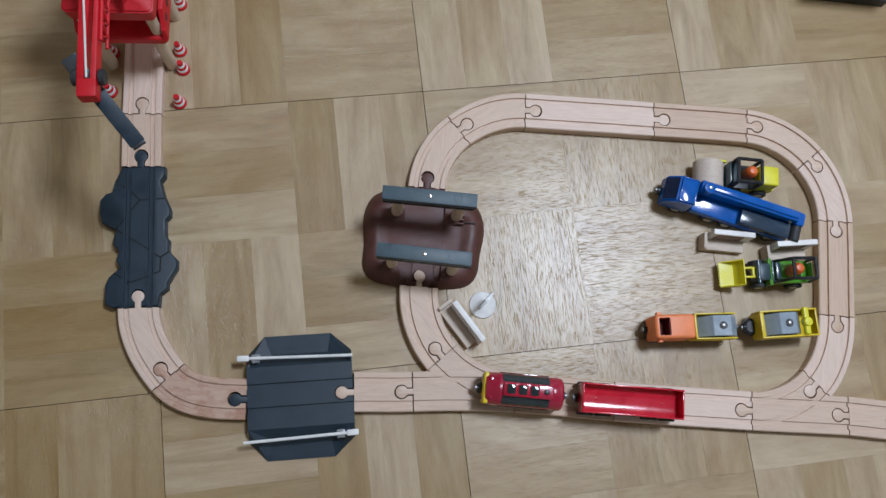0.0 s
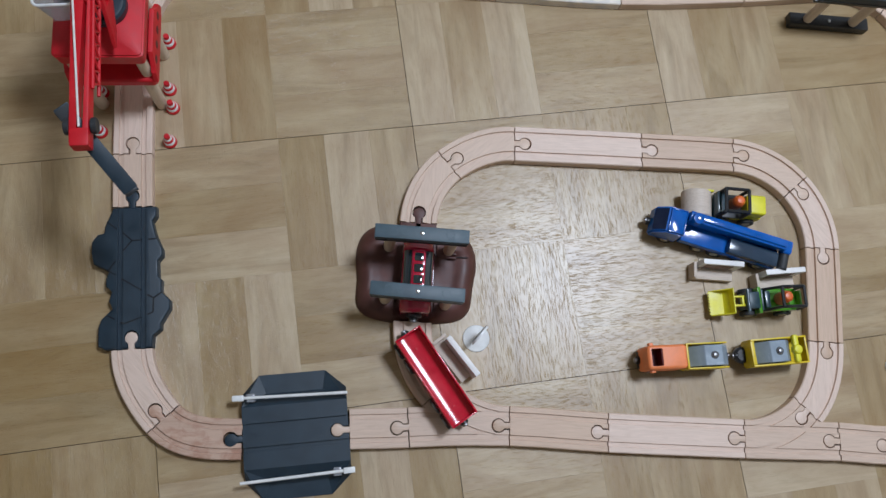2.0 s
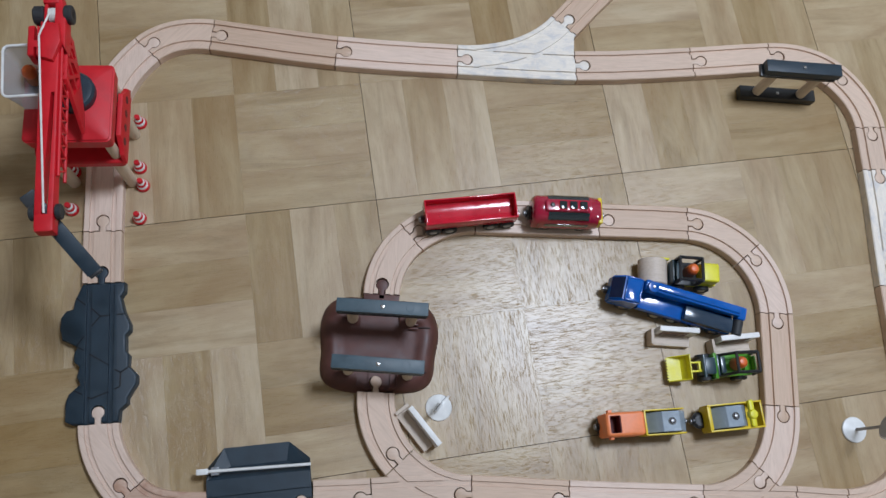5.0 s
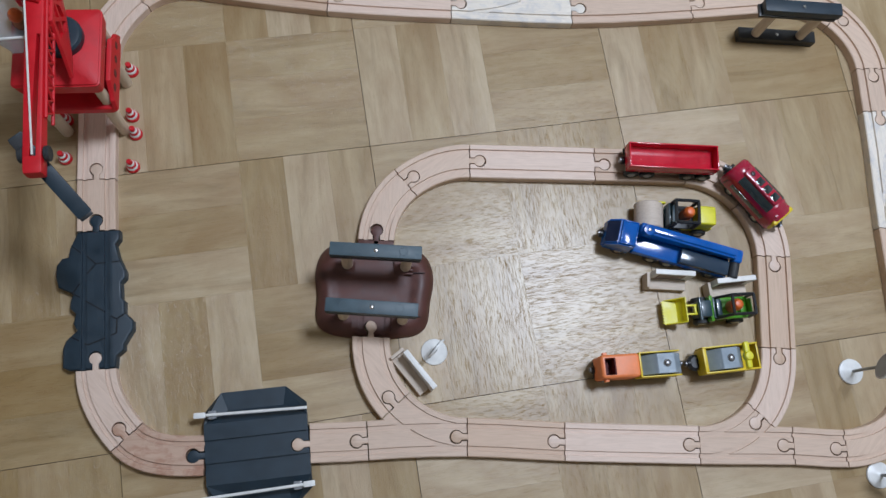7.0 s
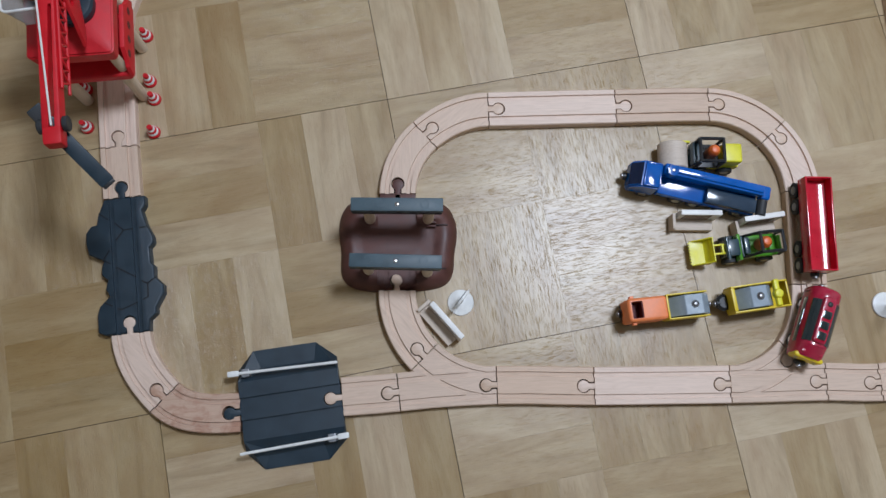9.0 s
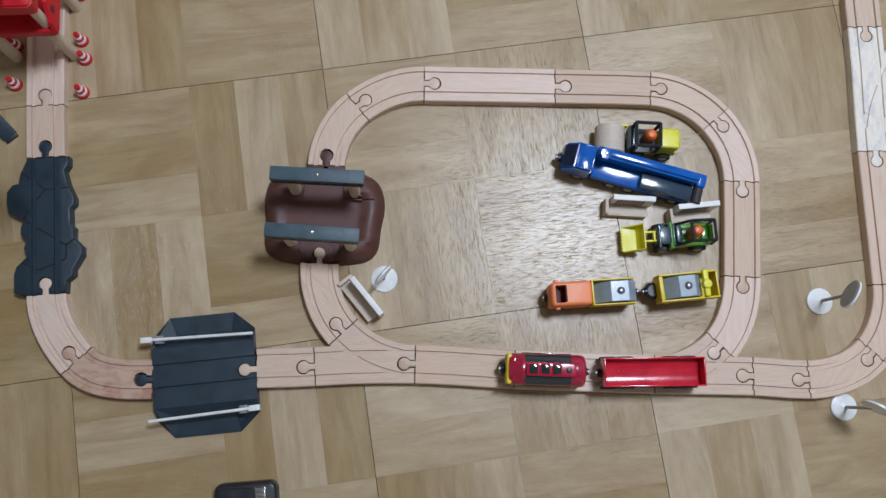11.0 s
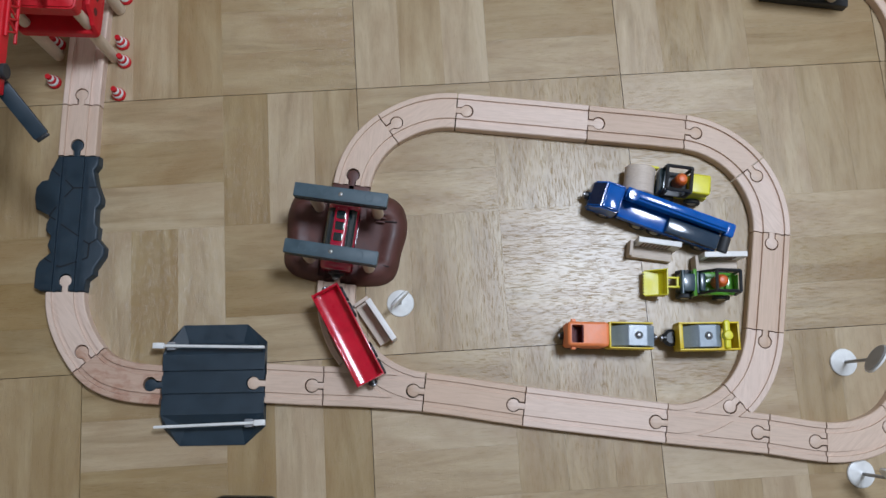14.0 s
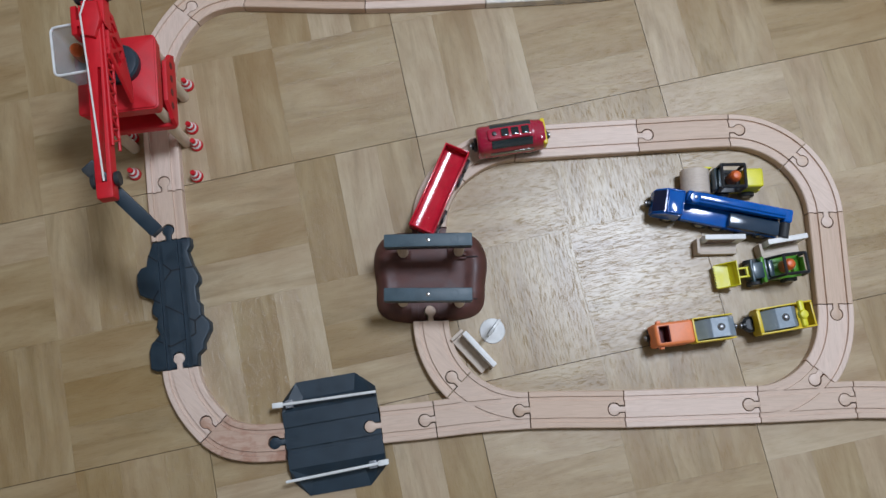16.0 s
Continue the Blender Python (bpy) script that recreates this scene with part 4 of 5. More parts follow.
    part("cabin_bracket", box(-0.008, 0.022, -0.008, 0.008, -0.0075, 0.0, 0.001), M_CRANE, cab, "red cabin bracket")
    def hoop(k, z, inset):
        return [(x * k + (1 - k) * 0.010, y * k - (1 - k) * 0.006, z) for x, y in rounded(-0.0172 + inset, 0.0172 - inset, -0.0250 + inset, 0.0250 - inset, 0.005, 4)]

    wall = bmesh.new()
    loops = [[wall.verts.new(v) for v in hoop(*h)] for h in ((0.78, 0.001, 0), (1, 0.034, 0), (1, 0.034, 0.0010), (0.78, 0.001, 0.0010))]
    n = len(loops[0])
    for k in range(4):
        p, q = loops[k], loops[(k + 1) % 4]
        for i in range(n):
            wall.faces.new((p[i], p[(i + 1) % n], q[(i + 1) % n], q[i]))
    part("cabin_wall", wall, M_CLEAR, cab)
    ring = hoop(1, 0.0342, 0.0004)
    edge = None
    for p, q in zip(ring, ring[1:] + ring[:1]):
        edge = rod(p, q, 0.0012, 8, 0.0001, edge)
    part("cabin_rim", edge, M_WHITE, cab, "white cabin rim")
    return t


build_crane()


def toy_driver(x, y, z, deg=0):
    b = spun([(0, 0), (0.0062, 0), (0.0066, 0.004), (0.0050, 0.0115), (0.0028, 0.013), (0, 0.013)], n=18)
    d = part("toy_figure", b, M_SKIN, None, m=pose(x, y, z, 0, 0, deg))
    spare = spun([(0, 0.0118), (0.0058, 0.012), (0.0064, 0.0145), (0.0058, 0.0185), (0.0038, 0.0212), (0, 0.0222)], n=20)
    me = mesh_of("cap", spare, M_HELMET)
    bm = bmesh.new()
    bm.from_mesh(d.data)
    k = len(bm.faces)
    bm.from_mesh(me)
    bm.faces.ensure_lookup_table()
    for f in bm.faces[k:]:
        f.material_index = 1
    bm.to_mesh(d.data)
    bm.free()
    d.data.materials.append(M_HELMET)
    d.data.polygons.foreach_set("use_smooth", [True] * len(d.data.polygons))
    tagged(d, "plain toy driver peg with an orange helmet", "toy figure", "toy drivers")


toy_driver(-0.3300, 0.2460, 0.1613)


# ---- vehicles parked inside the loop ----
def frame_bars(parent, x0, x1, y0, y1, z0, z1, r, material):
    """A roll cage: four uprights and a roof ring."""
    c = [(x0, y0), (x1, y0), (x1, y1), (x0, y1)]
    for k, (x, y) in enumerate(c):
        part("cage_post", rod((x, y, z0), (x, y, z1), r, 8), material, parent)
        x2, y2 = c[(k + 1) % 4]
        part("cage_bar", rod((x, y, z1), (x2, y2, z1), r, 8), material, parent)


def build_blue_truck():
    t = thing("crane_truck", pose(0.2310, 0.0667, 0, 0, 0, -17.8) @ Matrix.Diagonal((0.965, 0.97, 0.95, 1)), "glossy blue toy crane truck with a folded boom", "toy truck")
    part("chassis", box(0.004, 0.140, -0.0105, 0.0105, 0.006, 0.013, 0.001), M_BLACK, t, "black chassis")
    upright = Matrix(((1, 0, 0, 0), (0, 0, -1, 0), (0, 1, 0, 0), (0, 0, 0, 1)))
    b = slab([(0.0, 0.010), (0.033, 0.010), (0.033, 0.040), (0.0135, 0.040), (0.0010, 0.0265)], -0.0150, 0.0150, 0)
    bmesh.ops.bevel(b, geom=b.edges[:], offset=0.0018, segments=2, affect="EDGES")
    b.transform(upright)
    cab = part("cab", b, M_BLUE, t)
    b = slab([(0.0018, 0.0270), (0.0125, 0.0387), (0.0120, 0.0395), (0.0008, 0.0272)], -0.0122, 0.0122, 0)
    b.transform(upright)
    part("windscreen", b, M_NAVY, cab, "dark glossy sloped windscreen")
    part("roof_panel", slab(rounded(0.0160, 0.0315, -0.0125, 0.0125, 0.0015), 0.0390, 0.0407, 0.0004), M_BLUE, cab, m=Matrix.Translation((0.0238, 0, 0.0402)) @ pose(0, 0, 0, 0, -3.6, 0) @ Matrix.Translation((-0.0238, 0, -0.0402)))
    for x0, x1, y0, y1 in ((0.0150, 0.0325, -0.0137, -0.0125), (0.0150, 0.0325, 0.0125, 0.0137), (0.0147, 0.0160, -0.0125, 0.0125), (0.0315, 0.0327, -0.0125, 0.0125)):
        part("roof_lip", box(x0, x1, y0, y1, 0.0390, 0.0415, 0.0003), M_BLUE, cab)
    lean = Matrix.Translation((0.09, 0, 0.02)) @ pose(0, 0, 0, 2.6, 2.5, 0) @ Matrix.Translation((-0.09, 0, -0.02))
    part("bed", box(0.034, 0.145, -0.0150, 0.0148, 0.013, 0.025, 0.0012), M_BLUE, t, m=lean)
    part("side_box", box(0.086, 0.143, -0.0148, 0.0010, 0.0248, 0.0345, 0.0016), M_BLUE_DK, t, "dark blue grey side box", m=lean)
    boom = part("boom", box(0.033, 0.146, 0.0035, 0.0152, 0.0250, 0.0440, 0.0018), M_BLUE, t, m=lean)
    part("boom_ridge", box(0.046, 0.144, 0.0062, 0.0125, 0.0438, 0.0462, 0.0008), M_BLUE, boom)
    part("boom_pivot", spun([(0, 0.050), (0.0058, 0.0496), (0.0066, 0.048), (0.0066, 0.040)], n=22), M_BLUE, boom, m=pose(0.0405, 0.0070, 0))
    part("boom_bolt", spun([(0, 0.0514), (0.0018, 0.0508), (0.0024, 0.049)], n=14), M_STEEL, boom, "steel bolt", m=pose(0.0405, 0.0070, 0))
    part("pulley", rod((0.149, -0.0160, 0.033), (0.149, 0.0015, 0.033), 0.0056, 18), M_TYRE, boom, "dark grey end roller")
    part("pulley_guard", box(0.1442, 0.1545, 0.0012, 0.0165, 0.026, 0.040, 0.003, 3), M_BLUE, boom)
    for x in (0.022, 0.060, 0.080, 0.110, 0.130):
        for y in (-0.0125, 0.0125):
            add_wheel(t, x, y, 0.0085, 0.005, M_CREAM if 0.05 < x < 0.09 else M_STEEL)
    magnet(t, 0.0005, 0.013, ahead=-1)


def build_roller():
    t = thing("road_roller", pose(0.2705, 0.0845, 0, 0, 0, -6), "yellow toy road roller with a wooden drum and black cage", "toy roller")
    part("drum", rod((0.0135, -0.0145, 0.0160), (0.0135, 0.0145, 0.0160), 0.0158, 32, 0.001), M_BLOCK, t, "plain wooden roller drum")
    part("fork", box(0.012, 0.032, 0.0150, 0.0175, 0.011, 0.021, 0.0007), M_LEMON, t)
    part("lower_body", box(0.031, 0.084, -0.0110, 0.0110, 0.008, 0.020, 0.0015), M_LEMON, t)
    part("nose", box(0.0300, 0.0400, -0.0125, 0.0125, 0.016, 0.034, 0.002), M_GREEN_DK, t, "dark blue front panel")
    part("hood", box(0.062, 0.083, -0.0105, 0.0105, 0.019, 0.036, 0.003, 3), M_LEMON, t)
    cage = part("cage_base", box(0.034, 0.062, -0.0130, 0.0130, 0.0195, 0.0225, 0.001), M_BLACK, t, "black cab floor")
    frame_bars(cage, 0.0350, 0.0600, -0.0122, 0.0122, 0.022, 0.0445, 0.0019, M_BLACK)
    for x in (0.044, 0.072):
        for y in (-0.0125, 0.0125):
            add_wheel(t, x, y, 0.0085, 0.005, M_CREAM)
    part("rear_coupling", rod((0.083, 0, 0.016), (0.088, 0, 0.016), 0.0042, 14), M_BLACK, t)
    p = t.matrix_basis @ Vector((0.0515, 0.001, 0.0225))
    toy_driver(p.x, p.y, p.z)


def build_loader():
    t = thing("wheel_loader", pose(0.2838, -0.0240, 0, 0, 0, 0) @ Matrix.Diagonal((0.94, 0.90, 0.95, 1)), "green toy wheel loader with a yellow front bucket", "toy loader")
    b = bmesh.new()
    sec = [(0.0, 0.012), (0.001, 0.010), (0.020, 0.010), (0.0265, 0.018), (0.0265, 0.030), (0.0250, 0.030), (0.0248, 0.0195), (0.0192, 0.0125), (0.002, 0.0122)]
    for y in (-0.0140, 0.0140):
        b.faces.new([b.verts.new((x, y, z)) for x, z in sec])
    b.verts.ensure_lookup_table()
    n = len(sec)
    for i in range(n):
        j = (i + 1) % n
        b.faces.new((b.verts[i], b.verts[j], b.verts[n + j], b.verts[n + i]))
    bucket = part("bucket", b, M_LEMON, t, "lemon yellow bucket", m=pose(0.0050, 0, 0) @ Matrix.Diagonal((0.81, 1, 1, 1)))
    for s in (-1, 1):
        part("bucket_side", slab([(0.0005, 0.0105), (0.0262, 0.0105), (0.0262, 0.0300), (0.004, 0.0135)], -0.0006, 0.0006), M_LEMON, bucket, m=pose(0, s * 0.0143, 0, 90, 0, 0))
    for k in range(8):
        part("tooth", box(-0.0018, 0.0012, -0.0008, 0.0008, 0.0105, 0.0120, 0.0002), M_LEMON, bucket, m=pose(0, -0.0122 + 0.0035 * k, 0))
    for s in (-1, 1):
        part("lift_arm", box(0.0262, 0.0400, s * 0.0052 - 0.0011, s * 0.0052 + 0.0011, 0.022, 0.026, 0.0005), M_LEMON, t, "yellow lift arm")
    part("arm_link", box(0.0365, 0.0390, -0.0060, 0.0060, 0.0215, 0.0265, 0.0005), M_LEMON, t)
    part("nose", box(0.0400, 0.0560, -0.0100, 0.0100, 0.008, 0.0300, 0.002), M_GREEN_DK, t, "dark blue green nose")
    part("nose_bar", rod((0.0425, -0.0135, 0.0285), (0.0425, 0.0135, 0.0285), 0.0022, 12), M_GREEN_DK, t)
    body = part("body", box(0.0555, 0.1010, -0.0130, 0.0130, 0.008, 0.0270, 0.003, 3), M_GREEN, t)
    part("fender", box(0.0540, 0.0580, -0.0155, 0.0155, 0.014, 0.0290, 0.001), M_GREEN, body)
    part("seat", box(0.0875, 0.0965, -0.0085, 0.0085, 0.0265, 0.0330, 0.0015), M_GREEN, body)
    part("seat_back", box(0.0955, 0.0985, -0.0085, 0.0085, 0.0265, 0.0400, 0.0010), M_GREEN, body)
    cage = part("cage_sill", box(0.0575, 0.0600, -0.0122, 0.0122, 0.0265, 0.0300, 0.0008), M_GREEN_DK, t)
    feet, tops = [(0.0600, -0.0122), (0.0995, -0.0122), (0.0995, 0.0122), (0.0600, 0.0122)], [(0.0725, -0.0115), (0.0975, -0.0115), (0.0975, 0.0115), (0.0725, 0.0115)]
    for k in range(4):
        part("cage_post", rod((*feet[k], 0.0265), (*tops[k], 0.0490), 0.0017, 8), M_BLACK, cage)
        part("cage_bar", rod((*tops[k], 0.0490), (*tops[(k + 1) % 4], 0.0490), 0.0019, 8), M_BLACK, cage)
    part("dashboard", box(0.0595, 0.0655, -0.0100, 0.0100, 0.0265, 0.0345, 0.0015), M_GREEN_DK, cage, "dark dashboard")
    part("cage_rail", rod((0.0600, -0.0122, 0.0275), (0.0600, 0.0122, 0.0275), 0.0014, 8), M_BLACK, cage)
    part("rear_coupling", rod((0.1005, 0, 0.014), (0.1055, 0, 0.014), 0.0042, 14), M_BLACK, t)
    for x in (0.050, 0.090):
        for y in (-0.0130, 0.0130):
            add_wheel(t, x, y, 0.0095, 0.006, M_CREAM)
    p = t.matrix_basis @ Vector((0.0835, 0.0005, 0.0268))
    toy_driver(p.x - 0.004, p.y, 0.0258)


def build_lorry():
    t = thing("tipper_lorry", pose(0.2005, -0.0808, 0, 0, 0, 0.5) @ Matrix.Diagonal((0.97, 0.9, 0.97, 1)), "orange toy lorry with a yellow bed holding a grey block", "toy lorry")
    part("chassis", box(0.004, 0.094, -0.0100, 0.0100, 0.006, 0.013, 0.001), M_BLACK, t, "black chassis")
    cab = mesh_of("cab", slab(rounded(0.0045, 0.0470, -0.0135, 0.0135, 0.004), 0.010, 0.0420, 0.003, 3), M_ORANGE)
    cab = carve(cab, [slab(rounded(0.0088, 0.0208, -0.0098, 0.0098, 0.0015), 0.0240, 0.0500)])
    cab_body = ground_in(cab, "cab", t, M_ORANGE)
    # dark red plates put the shade of the deep opening into the colour
    part("cab_floor", slab(rounded(0.0090, 0.0206, -0.0096, 0.0096, 0.0014), 0.0238, 0.0252), M_DEEPRED, cab_body, "dark red lining, the cab opening's shade painted in")
    part("cab_lining", box(0.0197, 0.0206, -0.0090, 0.0090, 0.0250, 0.0410, 0), M_DEEPRED, cab_body, "dark red lining, the cab opening's shade painted in")
    part("dashboard", box(0.0092, 0.0125, -0.0085, 0.0085, 0.0250, 0.0330, 0.0006), M_DEEPRED, cab_body, "dashboard in the lining's painted dark red shade")
    for s in (-1, 1):
        part("mirror", box(0.0095, 0.0140, s * 0.0148 - 0.0018, s * 0.0150 + 0.0018, 0.028, 0.035, 0.0008), M_ORANGE, t)
    part("bed_floor", box(0.0472, 0.0955, -0.0130, 0.0130, 0.013, 0.016, 0.0005), M_YELLOW, t, "yellow bed")
    part("headboard", box(0.0472, 0.0492, -0.0140, 0.0140, 0.016, 0.040, 0.0004), M_YELLOW, t)
    for s in (-1, 1):
        part("bed_side", box(0.0490, 0.0930, s * 0.0138 - 0.0008, s * 0.0138 + 0.0008, 0.0155, 0.0370, 0.0004), M_YELLOW, t)
    load_block(t, 0.0520, 0.0955)
    for x in (0.016, 0.062, 0.080):
        for y in (-0.0115, 0.0115):
            add_wheel(t, x, y, 0.008, 0.005)
    magnet(t, 0.0055, 0.013, ahead=-1)
    magnet(t, 0.094, 0.020)

    q = thing("tipper_trailer", pose(0.3165, -0.0798, 0, 0, 0, 2.5) @ Matrix.Diagonal((0.92, 0.95, 0.97, 1)), "yellow toy trailer holding a grey block and yellow bar", "toy trailer")
    part("chassis", box(0.002, 0.064, -0.0100, 0.0100, 0.006, 0.013, 0.001), M_BLACK, q, "black chassis")
    part("bed_floor", box(0.0, 0.0655, -0.0130, 0.0130, 0.013, 0.016, 0.0005), M_YELLOW, q)
    for s in (-1, 1):
        part("bed_side", box(0.0, 0.0655, s * 0.0138 - 0.0009, s * 0.0138 + 0.0009, 0.0155, 0.0370, 0.0004), M_YELLOW, q)
    part("front_board", box(0.0, 0.0042, -0.0128, 0.0128, 0.0155, 0.0365, 0.0006), M_YELLOW, q)
    part("tail_board", box(0.0634, 0.0655, -0.0128, 0.0128, 0.0155, 0.0365, 0.0006), M_YELLOW, q)
    load_block(q, 0.0062, 0.0480)
    bar = part("cross_bar", box(0.0475, 0.0540, -0.0135, 0.0160, 0.0355, 0.0415, 0.0024, 3), M_LEMON, q, "yellow cross bar")
    part("cross_bar_boss", spun([(0, 0.044), (0.0042, 0.0435), (0.0052, 0.042), (0.0052, 0.036)], n=18), M_LEMON, bar, m=pose(0.0510, 0.0, 0))
    for x in (0.014, 0.050):
        for y in (-0.0120, 0.0120):
            add_wheel(q, x, y, 0.008, 0.005)
    part("turn_ring", spun([(0, 0.012), (0.0080, 0.012), (0.0090, 0.015), (0.0090, 0.019), (0.006, 0.021), (0, 0.021)], n=24), M_BLACK, q, "black coupling ring", m=pose(-0.0035, 0, 0))
    magnet(q, -0.009, 0.018, ahead=-1)
    magnet(q, 0.0650, 0.016)


def load_block(parent, x0, x1):
    b = bmesh.new()
    L = x1 - x0
    sec = [(x0, 0.016), (x0, 0.0240), (x0 + L * 0.34, 0.0400), (x0 + L * 0.78, 0.0400), (x1, 0.0300), (x1, 0.016)]
    for y in (-0.0115, 0.0115):
        b.faces.new([b.verts.new((x, y, z)) for x, z in sec])
    b.verts.ensure_lookup_table()
    n = len(sec)
    for i in range(n):
        j = (i + 1) % n
        b.faces.new((b.verts[i], b.verts[j], b.verts[n + j], b.verts[n + i]))
    bmesh.ops.bevel(b, geom=b.edges[:], offset=0.0006, segments=1, affect="EDGES")
    k = part("load_block", b, M_LOAD, parent, "grey painted load block")
    k.data.polygons.foreach_set("use_smooth", [False] * len(k.data.polygons))
    # flat black disc on the uncut top paints a recess's dark round the bolt
    part("bolt_recess", spun([(0, 0.0402), (0.0044, 0.0402), (0.0044, 0.0396)], n=22), M_BLACK, k, "black disc painted as a recess round the bolt", m=pose(x0 + L * 0.58, 0, 0))
    part("load_bolt", spun([(0, 0.0428), (0.0019, 0.0423), (0.0034, 0.0406), (0.0034, 0.0398)], n=18), M_DULL, k, "steel bolt", m=pose(x0 + L * 0.58, 0, 0))


build_blue_truck()
build_roller()
build_loader()
build_lorry()


def build_pouch():
    t = thing("black_case", pose(-0.1045, -0.2800, 0, 0, 0, 1), "black rounded plastic case with a ribbed metal strip", "case")
    part("shell", slab(rounded(-0.0305, 0.0305, -0.034, 0.0335, 0.008), 0, 0.016, 0.004, 3), M_BLACK, t)
    part("lid", slab(rounded(-0.0260, 0.0100, -0.030, 0.0285, 0.004), 0.0155, 0.0172, 0.001), M_SLATE_LINE, t)
    strip = part("metal_strip", box(0.0095, 0.0195, -0.030, 0.0285, 0.0155, 0.0165, 0.0004), M_STEEL, t, "ribbed bright metal strip")
    for k in range(14):
        part("rib", rod((0.0100, -0.028 + k * 0.0042, 0.0170), (0.0190, -0.028 + k * 0.0042, 0.0170), 0.0015, 8), M_STEEL, strip)


def build_wedge():
    t = thing("wooden_wedge", pose(0.352, 0.489, 0, 0, 0, 35), "small yellow and black toy under the far track", "toy block")
    part("block", box(-0.014, 0.014, -0.006, 0.006, 0, 0.016, 0.001), M_YELLOW, t)
    part("dark_edge", box(-0.0145, -0.009, -0.0065, 0.0065, 0, 0.0175, 0.001), M_BLACK, t)


build_pouch()
build_wedge()


# ---- the parquet floor: squares of three planks, turned by turns ----
def build_floor():
    s, deg, ox, oy = 0.1447, 5.3, -0.0185, 0.1815
    fl = part("floor", box(-2.2, 2.2, -2.2, 2.2, -0.03, -0.0022, 0), M_UNDER)
    tagged(fl, "satin oak parquet floor in basket weave squares", "floor", kind="structure")
    turn = pose(ox, oy, 0, 0, 0, deg)
    w = s / 3
    seam, joint = 0.00034, 0.00004

    def cut(i, j, k, up):
        """The edges of one plank in the plan: a seam where two boards of four squares meet, a hair line elsewhere."""
        x0, y0 = (i * s + k * w, j * s) if up else (i * s, j * s + k * w)
        x1, y1 = (x0 + w, y0 + s) if up else (x0 + s, y0 + w)
        first, last = k == 0, k == 2
        return (x0 + (seam if i % 2 == 0 and (first or not up) else joint), x1 - (seam if i % 2 and (last or not up) else joint),
                y0 + (seam if j % 2 == 0 and (first or up) else joint), y1 - (seam if j % 2 and (last or up) else joint))

    # squares by column and row, with those of their three planks that are paler or browner than the rest
    pale = {(-2, -2): "02", (-2, -1): "0", (-2, 0): "0", (-1, -1): "1", (-1, 1): "1", (0, -4): "2", (0, -3): "1", (0, 0): "02", (2, -4): "02", (2, -3): "0", (2, -1): "2", (2, 0): "0", (2, 1): "1",
            (-1, -3): "1", (-2, -3): "1", (-1, -4): "1", (-4, -1): "2"}
    brown = {(-3, -3): "02", (-3, -2): "12", (-3, -1): "1", (-2, -3): "0", (-2, -1): "1", (-2, -2): "1", (-2, 0): "2", (-1, -3): "02", (-1, -2): "1", (-1, -1): "0", (-1, 1): "0", (0, -4): "0",
             (1, -4): "1", (1, -1): "2", (1, 0): "1", (1, 1): "0", (2, -4): "1", (2, 0): "1", (3, -3): "0", (3, -2): "1", (3, -1): "12", (3, 0): "01", (3, 1): "1", (4, 0): "1", (4, -2): "0", (-4, -2): "1"}
    made, verts, faces = {}, [], []
    for i in range(-18, 20):
        for j in range(-20, 18):
            for k in range(3):
                up = (i + j) % 2 == 0
                x0, x1, y0, y1 = cut(i, j, k, up)
                lx, ly = (i + 0.5) * s, (j + 0.5) * s
                p = turn @ Vector(((x0 + x1) / 2, (y0 + y1) / 2, 0))
                if abs(p.x) > 2.23 or abs(p.y) > 2.23:
                    continue
                if -0.60 < p.x < 0.78 and -0.46 < p.y < 0.72:
                    tone = M_PLANK_PALE if str(k) in pale.get((i, j), "") else M_PLANK_BROWN if str(k) in brown.get((i, j), "") else M_PLANK
                    key = (i % 2, j % 2, k, tone.name)
                    if key not in made:
                        b = box(x0 - lx, x1 - lx, y0 - ly, y1 - ly, -0.0022, 0.0, 0)
                        if up:
                            b.transform(pose(0, 0, 0, 0, 0, -90))
                        made[key] = mesh_of("plank", b, tone, False)
                    o = new("plank", made[key])
                    o.parent = fl
                    o.matrix_basis = turn @ pose(lx, ly, 0, 0, 0, 90 if up else 0)
                else:
                    n = len(verts)
                    for z in (-0.0022, 0.0):
                        for x, y in ((x0, y0), (x1, y0), (x1, y1), (x0, y1)):
                            verts.append(tuple(turn @ Vector((x, y, z))))
                    faces += [(n + 4, n + 5, n + 6, n + 7), (n, n + 1, n + 5, n + 4), (n + 1, n + 2, n + 6, n + 5), (n + 2, n + 3, n + 7, n + 6), (n + 3, n, n + 4, n + 7)]
    me = bpy.data.meshes.new("far_planks")
    me.from_pydata(verts, [], faces)
    me.materials.append(M_PLANK_FAR)
    o = new("far_planks", me)
    o.parent = fl
    tagged(o, kind="stuff")


build_floor()


# ---- what moves: the train on its loop ----
RUN = []
for _a, _b in zip(LOOP, LOOP[1:] + LOOP[:1]):
    RUN += joint_path(_a, _b, 40)[:-1]
RUN_XY = np.array([p[:2] for p in RUN] + [RUN[0][:2]])
RUN_S = np.concatenate([[0], np.cumsum(np.hypot(*np.diff(RUN_XY, axis=0).T))])

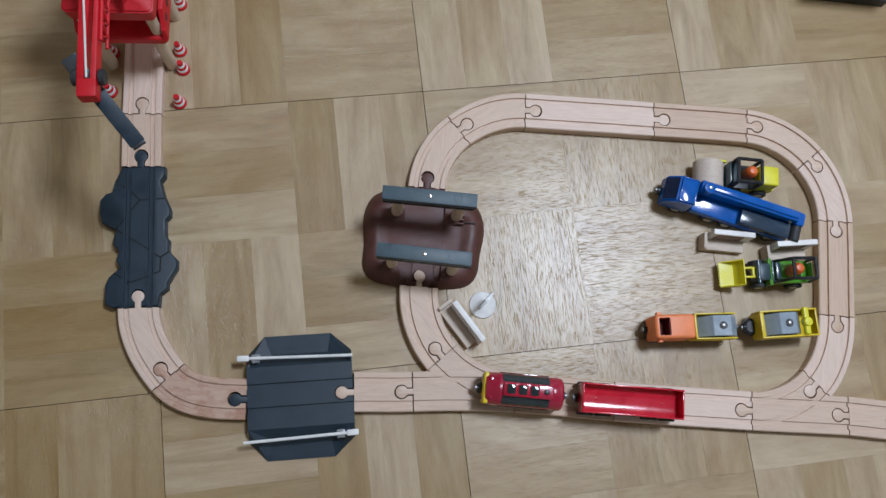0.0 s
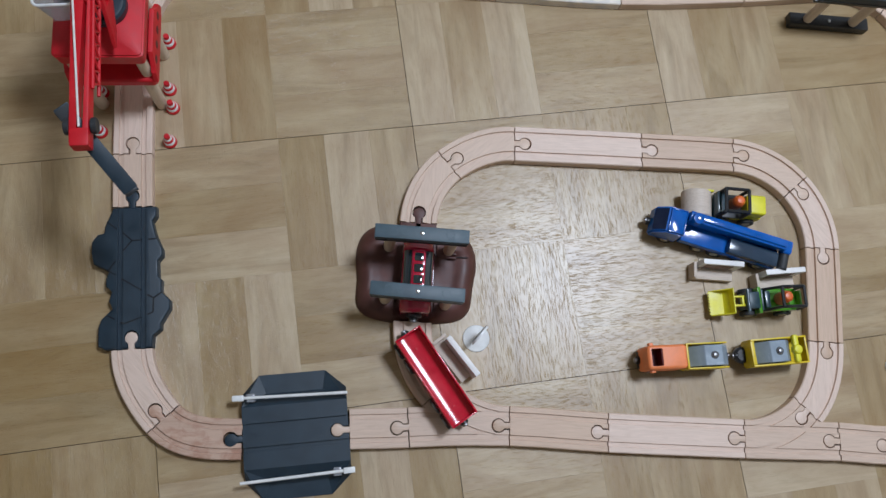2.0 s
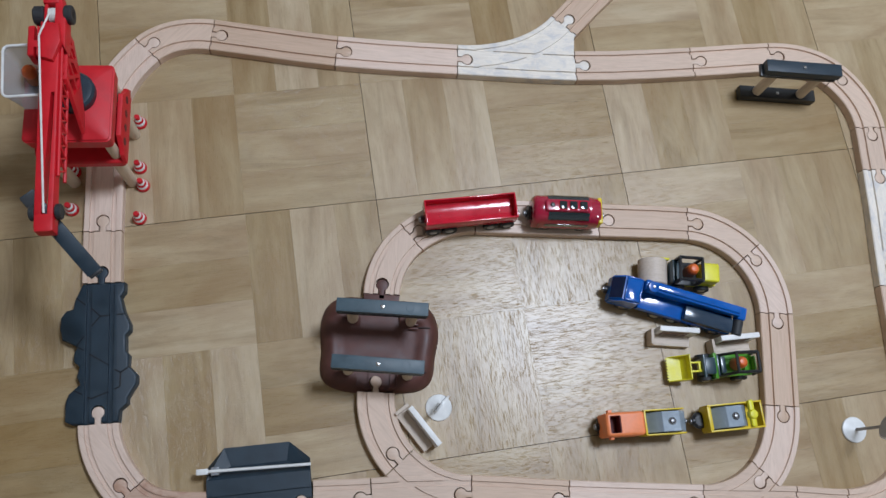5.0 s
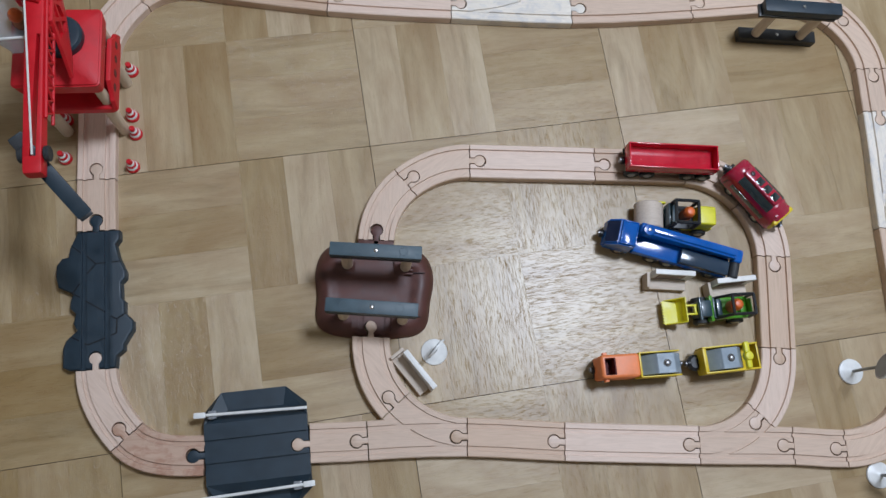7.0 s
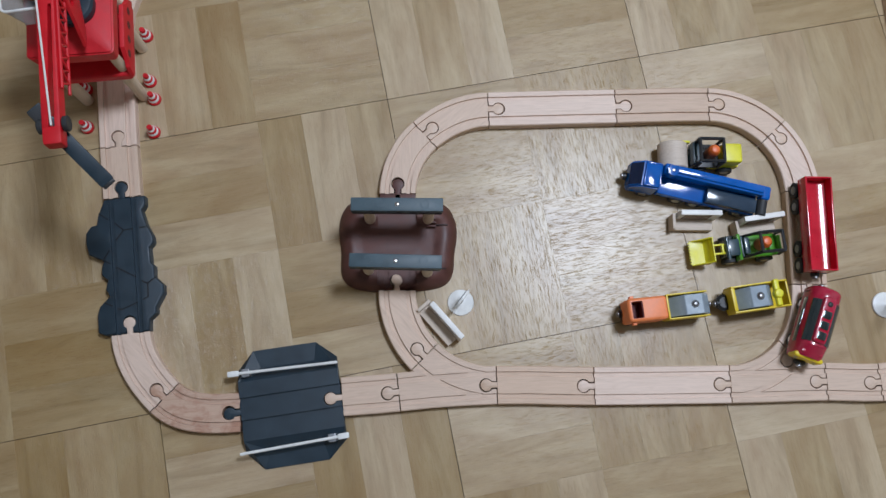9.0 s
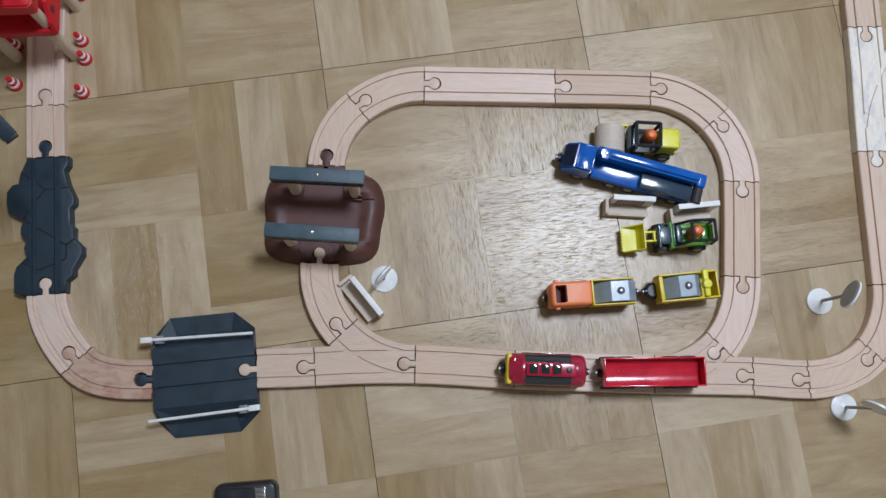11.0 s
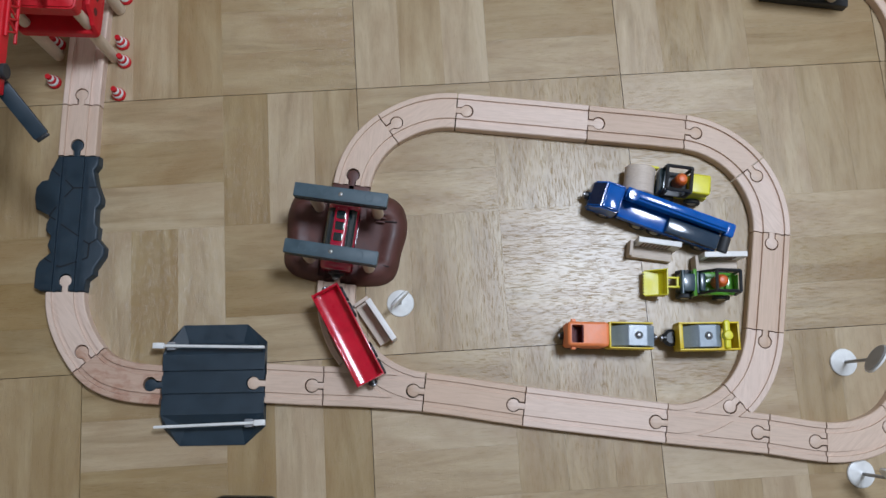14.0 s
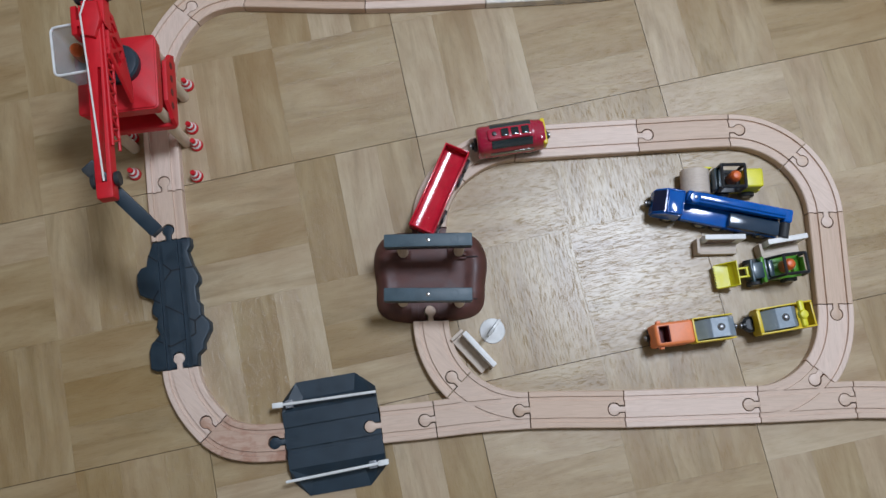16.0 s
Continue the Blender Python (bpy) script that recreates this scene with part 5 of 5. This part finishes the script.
# seconds and metres that the locomotive's middle has gone along the loop
GONE = [
    (0.0, 0.2400), (0.5, 0.2985), (1.0, 0.3465), (1.5, 0.3900), (2.0, 0.4455), (2.5, 0.5030), (3.0, 0.5480), (3.5, 0.5940), (4.0, 0.6380), (4.2, 0.6580), (5.25, 0.7860), (6.3, 0.9145),
    (6.5, 0.9370), (7.0, 0.9860), (7.5, 1.0380), (8.0, 1.0965), (8.5, 1.1545), (9.0, 1.2080), (9.5, 1.2605), (10.0, 1.3080), (10.2, 1.3290), (11.25, 1.4660), (12.3, 1.5870),
    (12.5, 1.6080), (13.0, 1.6590), (13.5, 1.7060), (14.0, 1.7670), (14.5, 1.8240), (15.0, 1.8720), (15.5, 1.9200), (16.0, 1.9710),
]


def on_loop(s):
    s = s % RUN_S[-1]
    return np.array([np.interp(s, RUN_S, RUN_XY[:, 0]), np.interp(s, RUN_S, RUN_XY[:, 1])])


def riding(s, base):
    """The pose of a vehicle whose two axles, base metres each way from its middle, follow the loop."""
    f, r = on_loop(s + base), on_loop(s - base)
    d = f - r
    return pose(*((f + r) / 2), TOP, 0, 0, math.degrees(math.atan2(d[1], d[0])))


def gone(t):
    return float(np.interp(t, [g[0] for g in GONE], [g[1] for g in GONE]))


def motions():
    times = [k / 10 for k in range(161)]
    walk(LOCO, [(t, riding(gone(t), 0.020)) for t in times])
    rows = []
    for t in times:
        s = gone(t) - 0.1062
        # the wagon has play in its grooves: its front is drawn into the bend as it leaves the bridge
        swing = max(0.0, 1 - abs(s % RUN_S[-1] - 0.488) / 0.032)
        rows.append((t, riding(s + 0.005 * swing, 0.031) @ pose(0, 0.002 * swing, 0, 0, 0, -7.5 * swing)))
    walk(WAGON, rows)
    fine = [k / 15 for k in range(241)]
    for wheels, r in ((LOCO_WHEELS, 0.0075), (WAGON_WHEELS, 0.0084)):
        for w in wheels:
            p, side = w.location.copy(), w.location.y > 0
            rows = []
            for t in fine:
                a = math.degrees((gone(t) - 0.244) / r)
                rows.append((t, pose(p.x, p.y, p.z) @ pose(0, 0, 0, 0, a, 0) @ pose(0, 0, 0, -90 if side else 90)))
            walk(w, rows)


motions()
